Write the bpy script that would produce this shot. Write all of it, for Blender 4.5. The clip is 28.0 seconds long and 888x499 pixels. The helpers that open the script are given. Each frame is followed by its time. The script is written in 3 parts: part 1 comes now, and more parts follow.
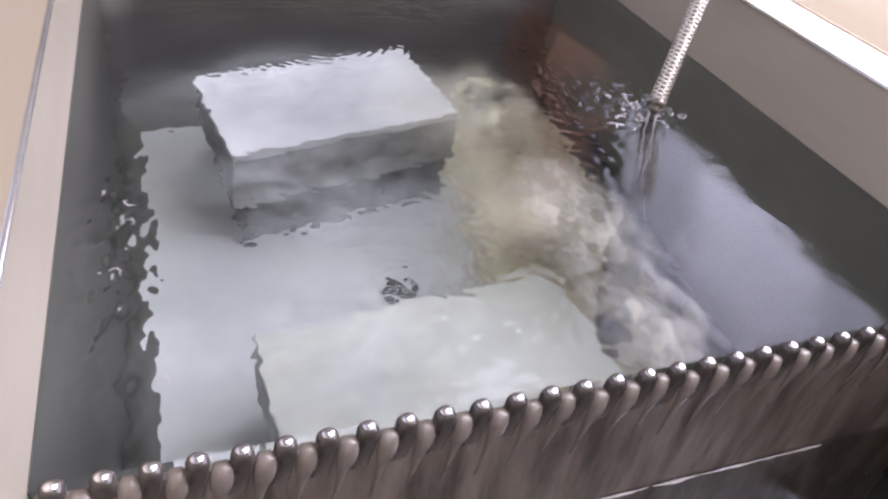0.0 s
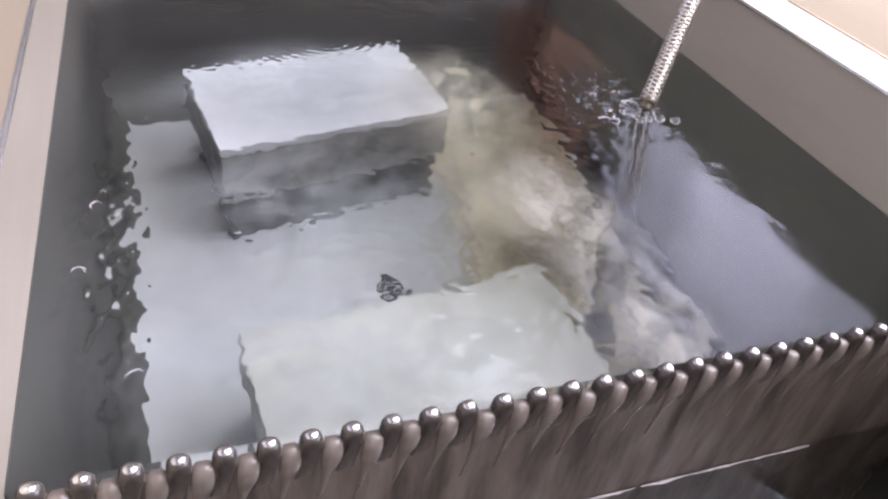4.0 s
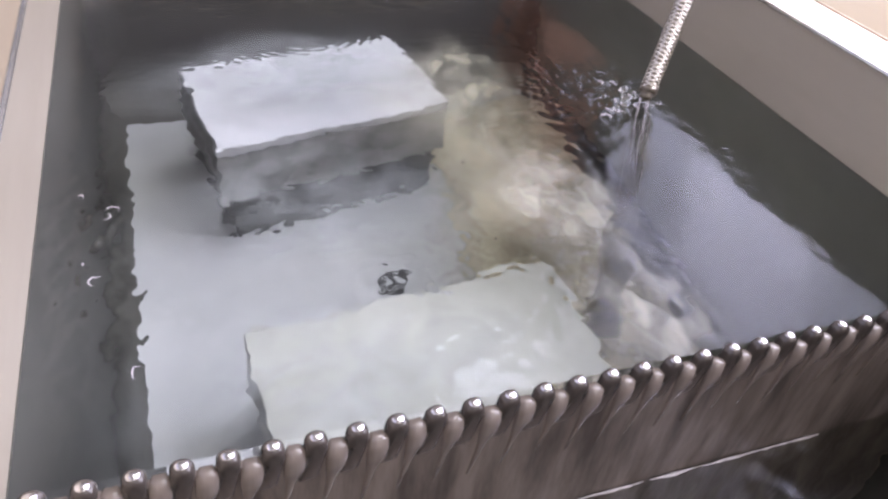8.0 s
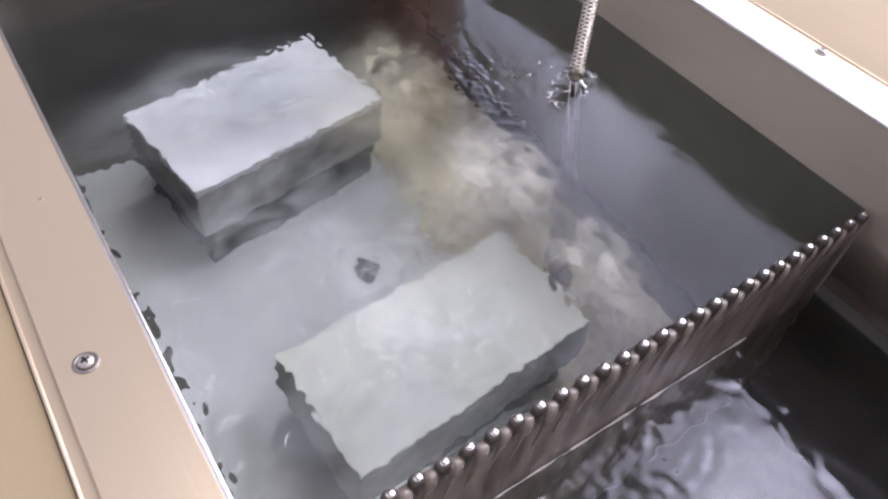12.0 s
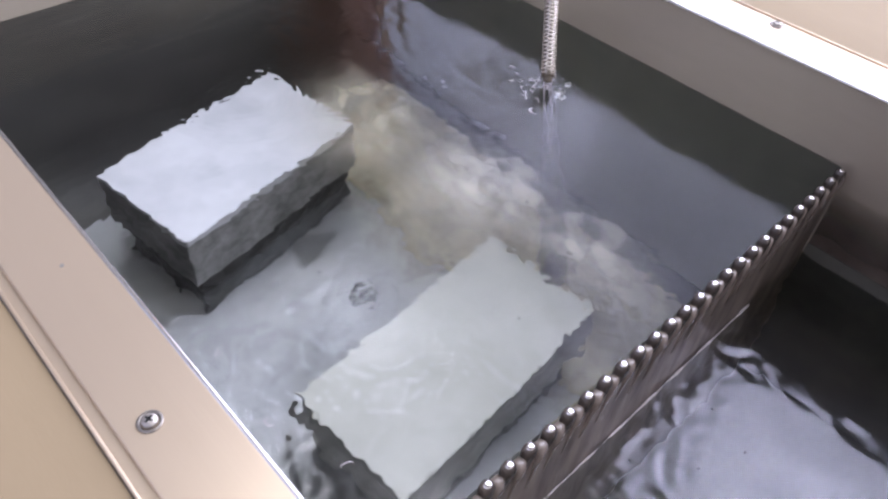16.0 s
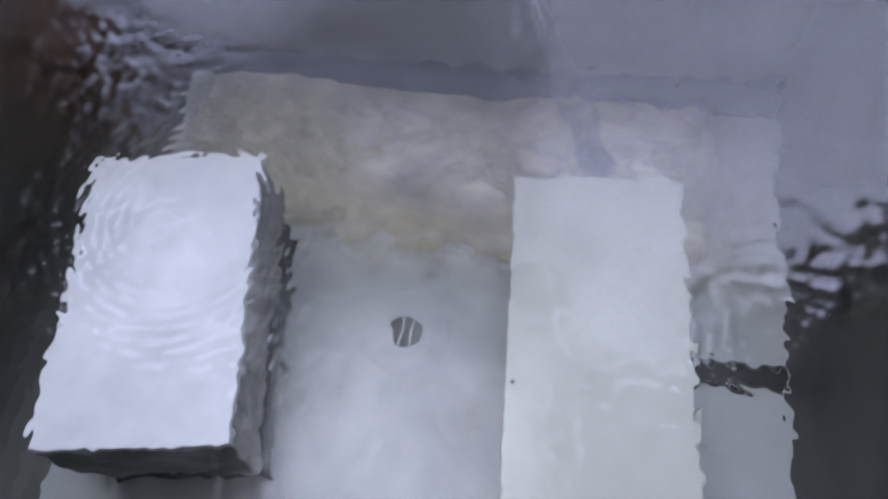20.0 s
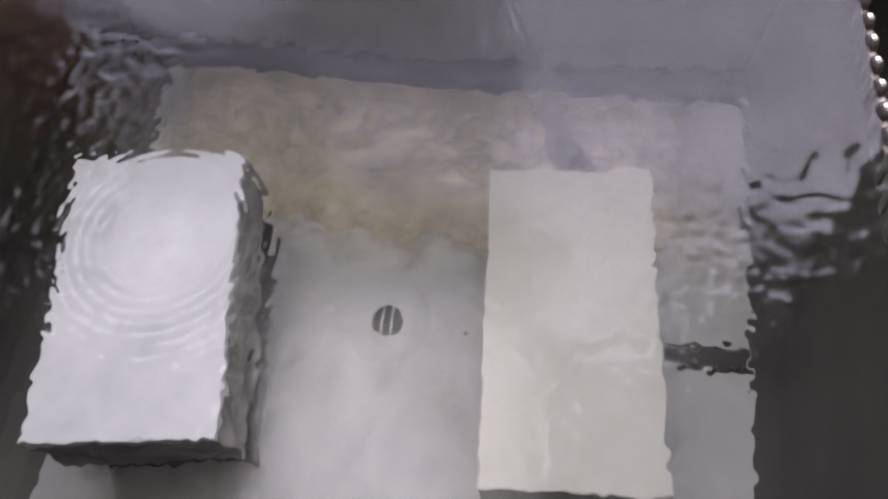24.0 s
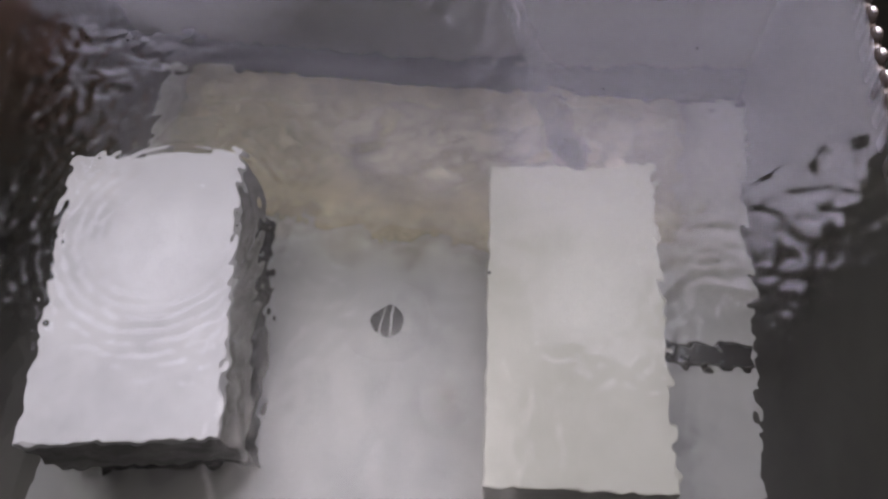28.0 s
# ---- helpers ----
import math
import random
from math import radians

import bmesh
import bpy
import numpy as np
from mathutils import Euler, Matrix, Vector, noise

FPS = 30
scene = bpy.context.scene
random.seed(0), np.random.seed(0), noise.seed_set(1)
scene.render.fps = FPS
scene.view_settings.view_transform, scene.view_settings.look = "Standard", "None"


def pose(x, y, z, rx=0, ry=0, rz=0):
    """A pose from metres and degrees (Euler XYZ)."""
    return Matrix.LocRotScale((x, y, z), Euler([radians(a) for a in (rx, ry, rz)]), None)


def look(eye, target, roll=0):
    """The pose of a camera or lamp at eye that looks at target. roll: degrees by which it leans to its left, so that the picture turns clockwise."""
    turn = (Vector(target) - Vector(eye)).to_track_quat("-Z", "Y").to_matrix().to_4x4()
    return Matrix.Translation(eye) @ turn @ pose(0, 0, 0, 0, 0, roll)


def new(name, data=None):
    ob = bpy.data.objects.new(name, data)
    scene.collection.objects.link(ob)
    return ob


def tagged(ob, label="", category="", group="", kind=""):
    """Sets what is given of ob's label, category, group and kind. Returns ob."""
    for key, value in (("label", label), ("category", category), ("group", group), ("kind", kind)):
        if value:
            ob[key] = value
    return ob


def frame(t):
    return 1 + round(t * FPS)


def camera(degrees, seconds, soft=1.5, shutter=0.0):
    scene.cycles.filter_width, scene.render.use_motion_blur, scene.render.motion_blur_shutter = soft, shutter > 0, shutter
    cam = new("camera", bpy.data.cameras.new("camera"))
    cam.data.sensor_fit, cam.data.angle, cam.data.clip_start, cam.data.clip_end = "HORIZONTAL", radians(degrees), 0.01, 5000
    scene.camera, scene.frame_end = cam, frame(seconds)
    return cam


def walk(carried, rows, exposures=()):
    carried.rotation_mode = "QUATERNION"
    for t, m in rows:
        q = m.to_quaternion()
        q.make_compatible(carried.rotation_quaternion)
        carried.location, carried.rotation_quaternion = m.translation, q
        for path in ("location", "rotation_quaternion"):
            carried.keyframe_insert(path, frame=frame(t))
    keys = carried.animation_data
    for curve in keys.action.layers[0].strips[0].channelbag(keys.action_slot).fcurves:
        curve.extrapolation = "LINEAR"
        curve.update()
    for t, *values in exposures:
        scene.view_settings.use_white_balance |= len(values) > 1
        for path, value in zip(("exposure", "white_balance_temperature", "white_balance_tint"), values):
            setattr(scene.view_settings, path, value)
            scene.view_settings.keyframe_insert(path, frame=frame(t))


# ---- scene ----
cam = camera(62.0, 28.0, soft=2.5, shutter=0.0)
PATH = [
    (0.0, pose(0.0611, -0.1658, 0.2216, 51.76, -6.41, -18.33)),
    (1.0, pose(0.0595, -0.1638, 0.2210, 51.63, -7.25, -18.60)),
    (2.0, pose(0.0603, -0.1633, 0.2213, 51.85, -7.05, -18.82)),
    (3.0, pose(0.0630, -0.1635, 0.2215, 51.70, -6.85, -18.57)),
    (6.0, pose(0.0657, -0.1602, 0.2209, 50.77, -7.25, -18.57)),
    (7.0, pose(0.0652, -0.1584, 0.2185, 50.89, -7.16, -18.91)),
    (8.0, pose(0.0661, -0.1597, 0.2194, 50.99, -5.88, -19.27)),
    (8.5, pose(0.0573, -0.1468, 0.2205, 47.24, -5.97, -21.86)),
    (9.0, pose(0.0406, -0.1467, 0.2409, 45.98, -6.01, -24.66)),
    (9.6, pose(0.0212, -0.1409, 0.2745, 43.57, -5.65, -29.18)),
    (10.0, pose(0.0136, -0.1391, 0.2904, 43.27, -4.86, -31.69)),
    (10.5, pose(0.0030, -0.1312, 0.3069, 41.66, -5.12, -33.55)),
    (11.0, pose(-0.0095, -0.1270, 0.3149, 41.76, -5.15, -34.05)),
    (12.0, pose(-0.0175, -0.1182, 0.3296, 42.14, -5.22, -33.97)),
    (12.5, pose(-0.0229, -0.1128, 0.3383, 43.33, -5.51, -33.70)),
    (14.5, pose(-0.0254, -0.1325, 0.3487, 44.82, -5.15, -33.62)),
    (15.0, pose(-0.0235, -0.1366, 0.3494, 45.08, -4.38, -33.79)),
    (15.5, pose(-0.0362, -0.1143, 0.3384, 44.42, -4.91, -36.73)),
    (16.0, pose(-0.0543, -0.0968, 0.3280, 44.14, -2.63, -42.84)),
    (16.5, pose(-0.0790, -0.0527, 0.3213, 42.34, -3.70, -50.01)),
    (17.0, pose(-0.0953, -0.0337, 0.3164, 43.95, -0.57, -53.43)),
    (17.6, pose(-0.0812, 0.0337, 0.3061, 41.70, 1.49, -54.55)),
    (18.0, pose(-0.0576, 0.0615, 0.2918, 40.19, 3.60, -57.73)),
    (18.5, pose(-0.0556, 0.0921, 0.2853, 38.82, 1.80, -62.73)),
    (19.0, pose(-0.0499, 0.1168, 0.2774, 38.87, 5.08, -72.12)),
    (19.5, pose(-0.0216, 0.1832, 0.2866, 32.86, 2.32, -81.20)),
    (20.0, pose(0.0029, 0.1679, 0.2818, 30.32, 4.64, -81.09)),
    (20.5, pose(0.0157, 0.1748, 0.2998, 26.80, 3.40, -81.83)),
    (22.5, pose(0.0101, 0.1661, 0.2995, 27.60, 4.10, -82.80)),
    (23.0, pose(-0.0012, 0.1795, 0.2965, 29.27, 2.73, -83.00)),
    (24.0, pose(0.0080, 0.1631, 0.3021, 27.99, 3.94, -82.54)),
    (25.0, pose(-0.0033, 0.1710, 0.2963, 29.36, 3.44, -82.94)),
    (28.0, pose(-0.0021, 0.1738, 0.2934, 29.15, 3.04, -83.21)),
]
EXPOSURES = [(0.0, 0.67, 6460, 16), (8.0, 0.67, 6460, 16), (9.0, 0.67, 6460, 16), (10.0, 0.82, 6460, 17), (11.0, 0.73, 6510, 16), (12.0, 0.50, 6450, 15), (15.0, 0.47, 6300, 14), (17.0, 0.30, 5970, 17), (18.5, 0.21, 5830, 16), (20.0, 0.09, 5800, 16), (22.5, 0.05, 6930, 19), (27.0, -0.04, 6960, 19), (28.0, -0.09, 6980, 19)]
walk(cam, PATH, EXPOSURES)

# ---- light ----
world = bpy.data.worlds.new("world")
scene.world = world
world.use_nodes = True
wn = world.node_tree
sky = wn.nodes.new("ShaderNodeTexSky")
sky.sky_type = "NISHITA"
sky.sun_disc = False
sky.sun_elevation = radians(75)
sky.sun_rotation = radians(55)
sky.dust_density = 3.0
wn.links.new(sky.outputs[0], wn.nodes["Background"].inputs[0])
wn.nodes["Background"].inputs[1].default_value = 0.05
sun = new("sun", bpy.data.lights.new("sun", "SUN"))
sun.data.energy = 0.4
sun.data.angle = radians(20)
sun.data.color = (0.97, 0.98, 1.0)
sun.matrix_world = look((1.0, 0.7, 4.6), (0, 0, 0))
# daylight in the wide opening of the east wall
def opening(y0, y1, z0, z1, watts_per_m2):
    lamp = new("unseen_area_lamp", bpy.data.lights.new("unseen_area_lamp", "AREA"))
    lamp.data.shape = "RECTANGLE"
    lamp.data.size, lamp.data.size_y = y1 - y0, z1 - z0
    lamp.data.energy = watts_per_m2 * (y1 - y0) * (z1 - z0)
    lamp.data.color = (0.82, 0.825, 1.0)
    lamp.matrix_world = look((2.08, (y0 + y1) / 2, (z0 + z1) / 2), (0.0, (y0 + y1) / 2, (z0 + z1) / 2))


# strip powers tuned to the brightness that the water should mirror
for y0, y1, z0, z1, watts in ((-1.25, 0.3, 0.2, 1.6, 16.0), (-1.25, 0.3, 1.6, 2.3, 20.0), (-1.25, 0.3, 2.3, 2.8, 33.0), (-1.25, 0.3, 2.8, 3.3, 22.0), (0.3, 1.2, 0.2, 2.0, 8.0), (0.3, 1.2, 2.0, 3.3, 12.0), (1.2, 1.9, 0.2, 2.0, 14.0), (1.9, 2.45, 0.2, 2.0, 7.5), (1.2, 2.45, 2.0, 3.3, 5.5)):
    opening(y0, y1, z0, z1, watts)

# added fill lamps in made-up rooflights: one for the bed, two for brick sheen
roof_fill = new("unseen_area_lamp", bpy.data.lights.new("unseen_area_lamp", "AREA"))
roof_fill.data.shape = "RECTANGLE"
roof_fill.data.size, roof_fill.data.size_y = 1.45, 1.45
roof_fill.data.energy = 7.0
roof_fill.data.color = (0.86, 0.92, 1.0)
roof_fill.matrix_world = pose(1.0, 0.85, 3.48)
for x, y, wide, deep, watts in ((1.75, 2.35, 0.66, 0.86, 10.0), (1.8, -0.3, 0.56, 0.66, 8.5)):
    small = new("unseen_area_lamp", bpy.data.lights.new("unseen_area_lamp", "AREA"))
    small.data.shape = "RECTANGLE"
    small.data.size, small.data.size_y = wide, deep
    small.data.energy = watts
    small.data.color = (0.86, 0.90, 1.0)
    small.matrix_world = pose(x, y, 3.48)

# added fill lamp in a made-up opening south of the tank
south = new("unseen_area_lamp", bpy.data.lights.new("unseen_area_lamp", "AREA"))
south.data.shape = "RECTANGLE"
south.data.size, south.data.size_y = 1.9, 1.6
south.data.energy = 15.0
south.data.color = (1.0, 0.96, 0.9)
south.matrix_world = look((0.95, -1.88, 1.8), (0.95, 0.0, 1.8))

# ---- measures, in metres: the pitch of the weir's teeth rules the plan ----
P = 0.015
W, L = 30 * P, 37.5 * P
RIM = 4.0 * P
DEEP = -20.9 * P
LOW = -5.7 * P
LEDGE = 2.52 * P
NEAR = -26 * P


# ---- materials ----
def material(name, color, rough=0.5, metal=0.0, second=None, scale=40.0, bump=0.0, bump_scale=200.0, stretch=(1, 1, 1), rough_var=0.0, coat=0.0):
    m = bpy.data.materials.new(name)
    m.use_nodes = True
    nt = m.node_tree
    b = nt.nodes["Principled BSDF"]
    b.inputs["Base Color"].default_value = (*color, 1)
    b.inputs["Roughness"].default_value = rough
    b.inputs["Metallic"].default_value = metal
    b.inputs["Coat Weight"].default_value = coat
    tc = nt.nodes.new("ShaderNodeTexCoord")
    mp = nt.nodes.new("ShaderNodeMapping")
    mp.inputs["Scale"].default_value = stretch
    nt.links.new(tc.outputs["Object"], mp.inputs[0])
    if second:
        big = nt.nodes.new("ShaderNodeTexNoise")
        big.inputs["Scale"].default_value = scale
        big.inputs["Detail"].default_value = 6
        big.inputs["Roughness"].default_value = 0.62
        nt.links.new(mp.outputs[0], big.inputs["Vector"])
        ramp = nt.nodes.new("ShaderNodeValToRGB")
        ramp.color_ramp.elements[0].position = 0.36
        ramp.color_ramp.elements[1].position = 0.66
        ramp.color_ramp.elements[0].color = (*color, 1)
        ramp.color_ramp.elements[1].color = (*second, 1)
        nt.links.new(big.outputs[0], ramp.inputs[0])
        nt.links.new(ramp.outputs[0], b.inputs["Base Color"])
        if rough_var:
            rr = nt.nodes.new("ShaderNodeMapRange")
            rr.inputs["To Min"].default_value = max(0.02, rough - rough_var)
            rr.inputs["To Max"].default_value = rough + rough_var
            nt.links.new(big.outputs[0], rr.inputs[0])
            nt.links.new(rr.outputs[0], b.inputs["Roughness"])
    if bump:
        fine = nt.nodes.new("ShaderNodeTexNoise")
        fine.inputs["Scale"].default_value = bump_scale
        fine.inputs["Detail"].default_value = 5
        nt.links.new(mp.outputs[0], fine.inputs["Vector"])
        bp = nt.nodes.new("ShaderNodeBump")
        bp.inputs["Strength"].default_value = bump
        bp.inputs["Distance"].default_value = 0.001
        nt.links.new(fine.outputs[0], bp.inputs["Height"])
        nt.links.new(bp.outputs[0], b.inputs["Normal"])
    return m


def water_material(name, tint, sheen=1.35):
    m = bpy.data.materials.new(name)
    m.use_nodes = True
    nt = m.node_tree
    nt.nodes.remove(nt.nodes["Principled BSDF"])
    thru = nt.nodes.new("ShaderNodeBsdfRefraction")
    thru.inputs["Color"].default_value = (*tint, 1)
    thru.inputs["IOR"].default_value = 1.33
    thru.inputs["Roughness"].default_value = 0.0
    gloss = nt.nodes.new("ShaderNodeBsdfGlossy")
    gloss.inputs["Roughness"].default_value = 0.115
    gloss.inputs["Color"].default_value = (0.95, 0.95, 1.0, 1)
    fres = nt.nodes.new("ShaderNodeFresnel")
    fres.inputs["IOR"].default_value = sheen
    g = nt.nodes.new("ShaderNodeMixShader")
    nt.links.new(fres.outputs[0], g.inputs[0])
    nt.links.new(thru.outputs[0], g.inputs[1])
    nt.links.new(gloss.outputs[0], g.inputs[2])
    nt.links.new(g.outputs[0], nt.nodes["Material Output"].inputs[0])
    return m


def fading(m, x0, x1, size):
    """Lets a deposit thin out unevenly towards low x."""
    nt = m.node_tree
    b = nt.nodes["Principled BSDF"]
    tc = nt.nodes.new("ShaderNodeTexCoord")
    xyz = nt.nodes.new("ShaderNodeSeparateXYZ")
    nt.links.new(tc.outputs["Object"], xyz.inputs[0])
    n = nt.nodes.new("ShaderNodeTexNoise")
    n.inputs["Scale"].default_value = size
    n.inputs["Detail"].default_value = 7
    n.inputs["Roughness"].default_value = 0.6
    nt.links.new(tc.outputs["Object"], n.inputs["Vector"])
    ramp = nt.nodes.new("ShaderNodeMapRange")
    ramp.inputs["From Min"].default_value, ramp.inputs["From Max"].default_value = x0, x1
    ramp.inputs["To Min"].default_value, ramp.inputs["To Max"].default_value = -0.55, 0.75
    nt.links.new(xyz.outputs[0], ramp.inputs[0])
    add = nt.nodes.new("ShaderNodeMath")
    nt.links.new(ramp.outputs[0], add.inputs[0])
    nt.links.new(n.outputs[0], add.inputs[1])
    lim = nt.nodes.new("ShaderNodeMapRange")
    lim.interpolation_type = "SMOOTHSTEP"
    lim.inputs["From Min"].default_value, lim.inputs["From Max"].default_value = 0.2, 0.9
    nt.links.new(add.outputs[0], lim.inputs[0])
    far = nt.nodes.new("ShaderNodeMapRange")
    far.interpolation_type = "SMOOTHSTEP"
    far.inputs["From Min"].default_value, far.inputs["From Max"].default_value = L - 3.5 * P, L - 9 * P
    nt.links.new(xyz.outputs[1], far.inputs[0])
    near = nt.nodes.new("ShaderNodeMapRange")
    near.interpolation_type = "SMOOTHSTEP"
    near.inputs["From Min"].default_value, near.inputs["From Max"].default_value = 0.0, 8.5 * P
    near.inputs["To Min"].default_value = 0.15
    nt.links.new(xyz.outputs[1], near.inputs[0])
    ends = nt.nodes.new("ShaderNodeMath")
    ends.operation = "MULTIPLY"
    nt.links.new(far.outputs[0], ends.inputs[0])
    nt.links.new(near.outputs[0], ends.inputs[1])
    mul = nt.nodes.new("ShaderNodeMath")
    mul.operation = "MULTIPLY"
    nt.links.new(lim.outputs[0], mul.inputs[0])
    nt.links.new(ends.outputs[0], mul.inputs[1])
    nt.links.new(mul.outputs[0], b.inputs["Alpha"])
    return m


STEEL_RIM = material("satin_steel", (0.74, 0.61, 0.45), 0.30, 0.65, (0.68, 0.55, 0.40), 6, 0.05, 420, (1, 0.05, 1), 0.04)
STEEL_WALL = material("dull_steel", (0.47, 0.41, 0.32), 0.42, 0.35, (0.40, 0.345, 0.265), 9, 0.15, 180, (1, 0.2, 1), 0.08)
# underwater steel in three tones, with shade put into the colour
STEEL_SHADE = material("shade_toned_steel", (0.066, 0.066, 0.056), 0.55, 0.2, (0.036, 0.036, 0.03), 8, 0.2, 120)
STEEL_SHADE_LOW = material("shade_toned_steel_low", (0.15, 0.146, 0.122), 0.5, 0.2, (0.085, 0.084, 0.07), 9, 0.2, 120)
STEEL_OLIVE_LIT = material("olive_lit_steel", (0.23, 0.235, 0.185), 0.55, 0.15, (0.16, 0.163, 0.128), 7, 0.2, 120)
FLOOR_SCALE = material("limescale_floor", (0.375, 0.387, 0.387), 0.8, 0.0, (0.48, 0.491, 0.489), 7, 0.4, 90)
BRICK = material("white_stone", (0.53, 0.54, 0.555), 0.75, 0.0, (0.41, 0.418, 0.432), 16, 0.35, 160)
BRICK_DULL = material("pale_grey_stone", (0.435, 0.44, 0.39), 0.75, 0.0, (0.365, 0.37, 0.32), 13, 0.35, 160)
# brick side tones carry shade and bounce light in the colour
BRICK_SHADED_SIDE = material("shaded_side_stone", (0.30, 0.30, 0.29), 0.8, 0.0, (0.12, 0.12, 0.115), 34, 0.4, 120)
BRICK_LIT_SIDE = material("lit_side_stone", (0.56, 0.56, 0.51), 0.8, 0.0, (0.40, 0.40, 0.365), 30, 0.4, 120)
NEAR_BLACK = material("near_black_tone", (0.06, 0.06, 0.055), 0.6, 0.3, (0.035, 0.035, 0.033), 20, 0.3, 120)
TAN = material("tan_laminate", (0.345, 0.265, 0.16), 0.62, 0.0, (0.30, 0.228, 0.135), 7, 0.12, 300, (1, 0.3, 1), 0.05)
TAN.node_tree.nodes["Principled BSDF"].inputs["Specular IOR Level"].default_value = 0.2
WEIR = material("brown_stained_steel", (0.31, 0.253, 0.213), 0.34, 0.3, (0.105, 0.084, 0.07), 75, 0.5, 160, (1, 1, 0.18), 0.1)
# teeth darkened for the shaded gaps; bright caps paint the sky's highlight
TOOTH_SHADE = material("shaded_brown_steel", (0.115, 0.094, 0.082), 0.22, 0.25, (0.065, 0.053, 0.046), 90, 0.4, 160, (1, 1, 0.3), 0.08, 0.5)
CAP_GLINT = material("tooth_highlight", (0.82, 0.80, 0.80), 0.2, 1.0, (0.55, 0.52, 0.51), 300, 0.2, 400)
STREAM_GLINT = material("bright_jet_and_glint", (0.78, 0.72, 0.75), 0.08, 0.0, (0.45, 0.42, 0.44), 300, 0.4, 300, (1, 1, 0.2), 0.04, 1.0)
CHROME = material("screw_steel", (0.50, 0.46, 0.42), 0.42, 0.8, (0.5, 0.47, 0.43), 200, 0.2, 300)
WASHER = material("washer_steel", (0.36, 0.33, 0.30), 0.38, 0.85, (0.26, 0.24, 0.22), 300, 0.2, 300)
DARK = material("black_hole", (0.012, 0.012, 0.012), 0.7)
HOSE = material("braided_steel", (0.80, 0.75, 0.67), 0.25, 0.85, (0.66, 0.60, 0.52), 300)
HOSE_CORE = material("hose_core", (0.20, 0.17, 0.13), 0.35, 0.6)
SEDIMENT = material("beige_sediment", (0.66, 0.605, 0.44), 0.9, 0.0, (0.33, 0.30, 0.215), 17, 0.2, 60)
# unseen shed surfaces, toned for bounce light and mirror images
UNSEEN_COOL = material("unseen_cool_wall", (0.60, 0.62, 0.70), 0.9, 0.0, (0.54, 0.56, 0.63), 3, 0.3, 60)
UNSEEN_SHELL = material("unseen_shed_shell", (0.29, 0.268, 0.237), 0.9, 0.0, (0.23, 0.212, 0.188), 5, 0.3, 60)
TIMBER = material("red_brown_timber", (0.62, 0.33, 0.20), 0.6, 0.0, (0.50, 0.25, 0.15), 14, 0.3, 90, (1, 1, 0.1))
CONCRETE = material("concrete", (0.28, 0.27, 0.25), 0.9, 0.0, (0.22, 0.21, 0.195), 3, 0.3, 60)
WATERLINE_GLINT = material("waterline_glint", (0.62, 0.57, 0.55), 0.4, 0.0, (0.42, 0.38, 0.36), 200, 0.3, 300)
WATER = water_material("clear_water", (0.96, 0.97, 0.96))
WATER_SPILL = material("brownish_water", (0.27, 0.222, 0.19), 0.16, 0.0, (0.19, 0.155, 0.13), 120, 0.3, 200, (1, 1, 0.2), 0.04, 1.0)
WATER_MAIN = water_material("hazy_water", (0.95, 0.965, 0.95))
WATER_LOW = water_material("lower_water", (0.90, 0.92, 0.91), 1.48)


# ---- mesh helpers ----
def mesh_of(name, bm, mat, smooth=False):
    me = bpy.data.meshes.new(name)
    bm.normal_update()
    bm.to_mesh(me)
    bm.free()
    me.materials.append(mat)
    if smooth:
        me.shade_smooth()
    return me


def thing(name, bm, mat, label, category, group="", kind="", smooth=False):
    ob = new(name, mesh_of(name, bm, mat, smooth))
    return tagged(ob, label, category, group, kind)


def root(name, label, category, group="", kind="", at=None):
    ob = new(name)
    ob.empty_display_size = 0.02
    if at is not None:
        ob.matrix_basis = at
    return tagged(ob, label, category, group, kind)


def part(name, bm, mat, parent, label="", smooth=False):
    ob = new(name, mesh_of(name, bm, mat, smooth))
    ob.parent = parent
    return tagged(ob, label)


def box(x0, x1, y0, y1, z0, z1, bevel=0.0, seg=2, bm=None):
    own = bmesh.new()
    bmesh.ops.create_cube(own, size=1.0, matrix=Matrix.Translation(((x0 + x1) / 2, (y0 + y1) / 2, (z0 + z1) / 2)) @ Matrix.Diagonal((x1 - x0, y1 - y0, z1 - z0, 1)))
    if bevel:
        bmesh.ops.bevel(own, geom=own.edges[:], offset=bevel, segments=seg, affect="EDGES", profile=0.5)
    return own


def sweep(points, radius, seg=10, closed=False):
    """A round tube along points."""
    bm = bmesh.new()
    pts = [Vector(p) for p in points]
    rings = []
    side = None
    for i, p in enumerate(pts):
        a, b = pts[max(i - 1, 0)], pts[min(i + 1, len(pts) - 1)]
        d = (b - a).normalized()
        if side is None:
            side = d.orthogonal().normalized()
        side = (side - d * side.dot(d)).normalized()
        up = d.cross(side)
        r = radius(i / (len(pts) - 1)) if callable(radius) else radius
        rings.append([bm.verts.new(p + (side * math.cos(k * math.tau / seg) + up * math.sin(k * math.tau / seg)) * r) for k in range(seg)])
    for a, b in zip(rings, rings[1:]):
        for k in range(seg):
            bm.faces.new((a[k], a[(k + 1) % seg], b[(k + 1) % seg], b[k]))
    bm.faces.new(rings[0][::-1])
    bm.faces.new(rings[-1])
    return bm


# ---- surroundings: an unseen shed added to shape the light, a tan worktop round the tank ----
def slab(name, x0, x1, y0, y1, z0, z1, mat, label, category):
    return thing(name, box(x0, x1, y0, y1, z0, z1), mat, label, category, kind="structure")


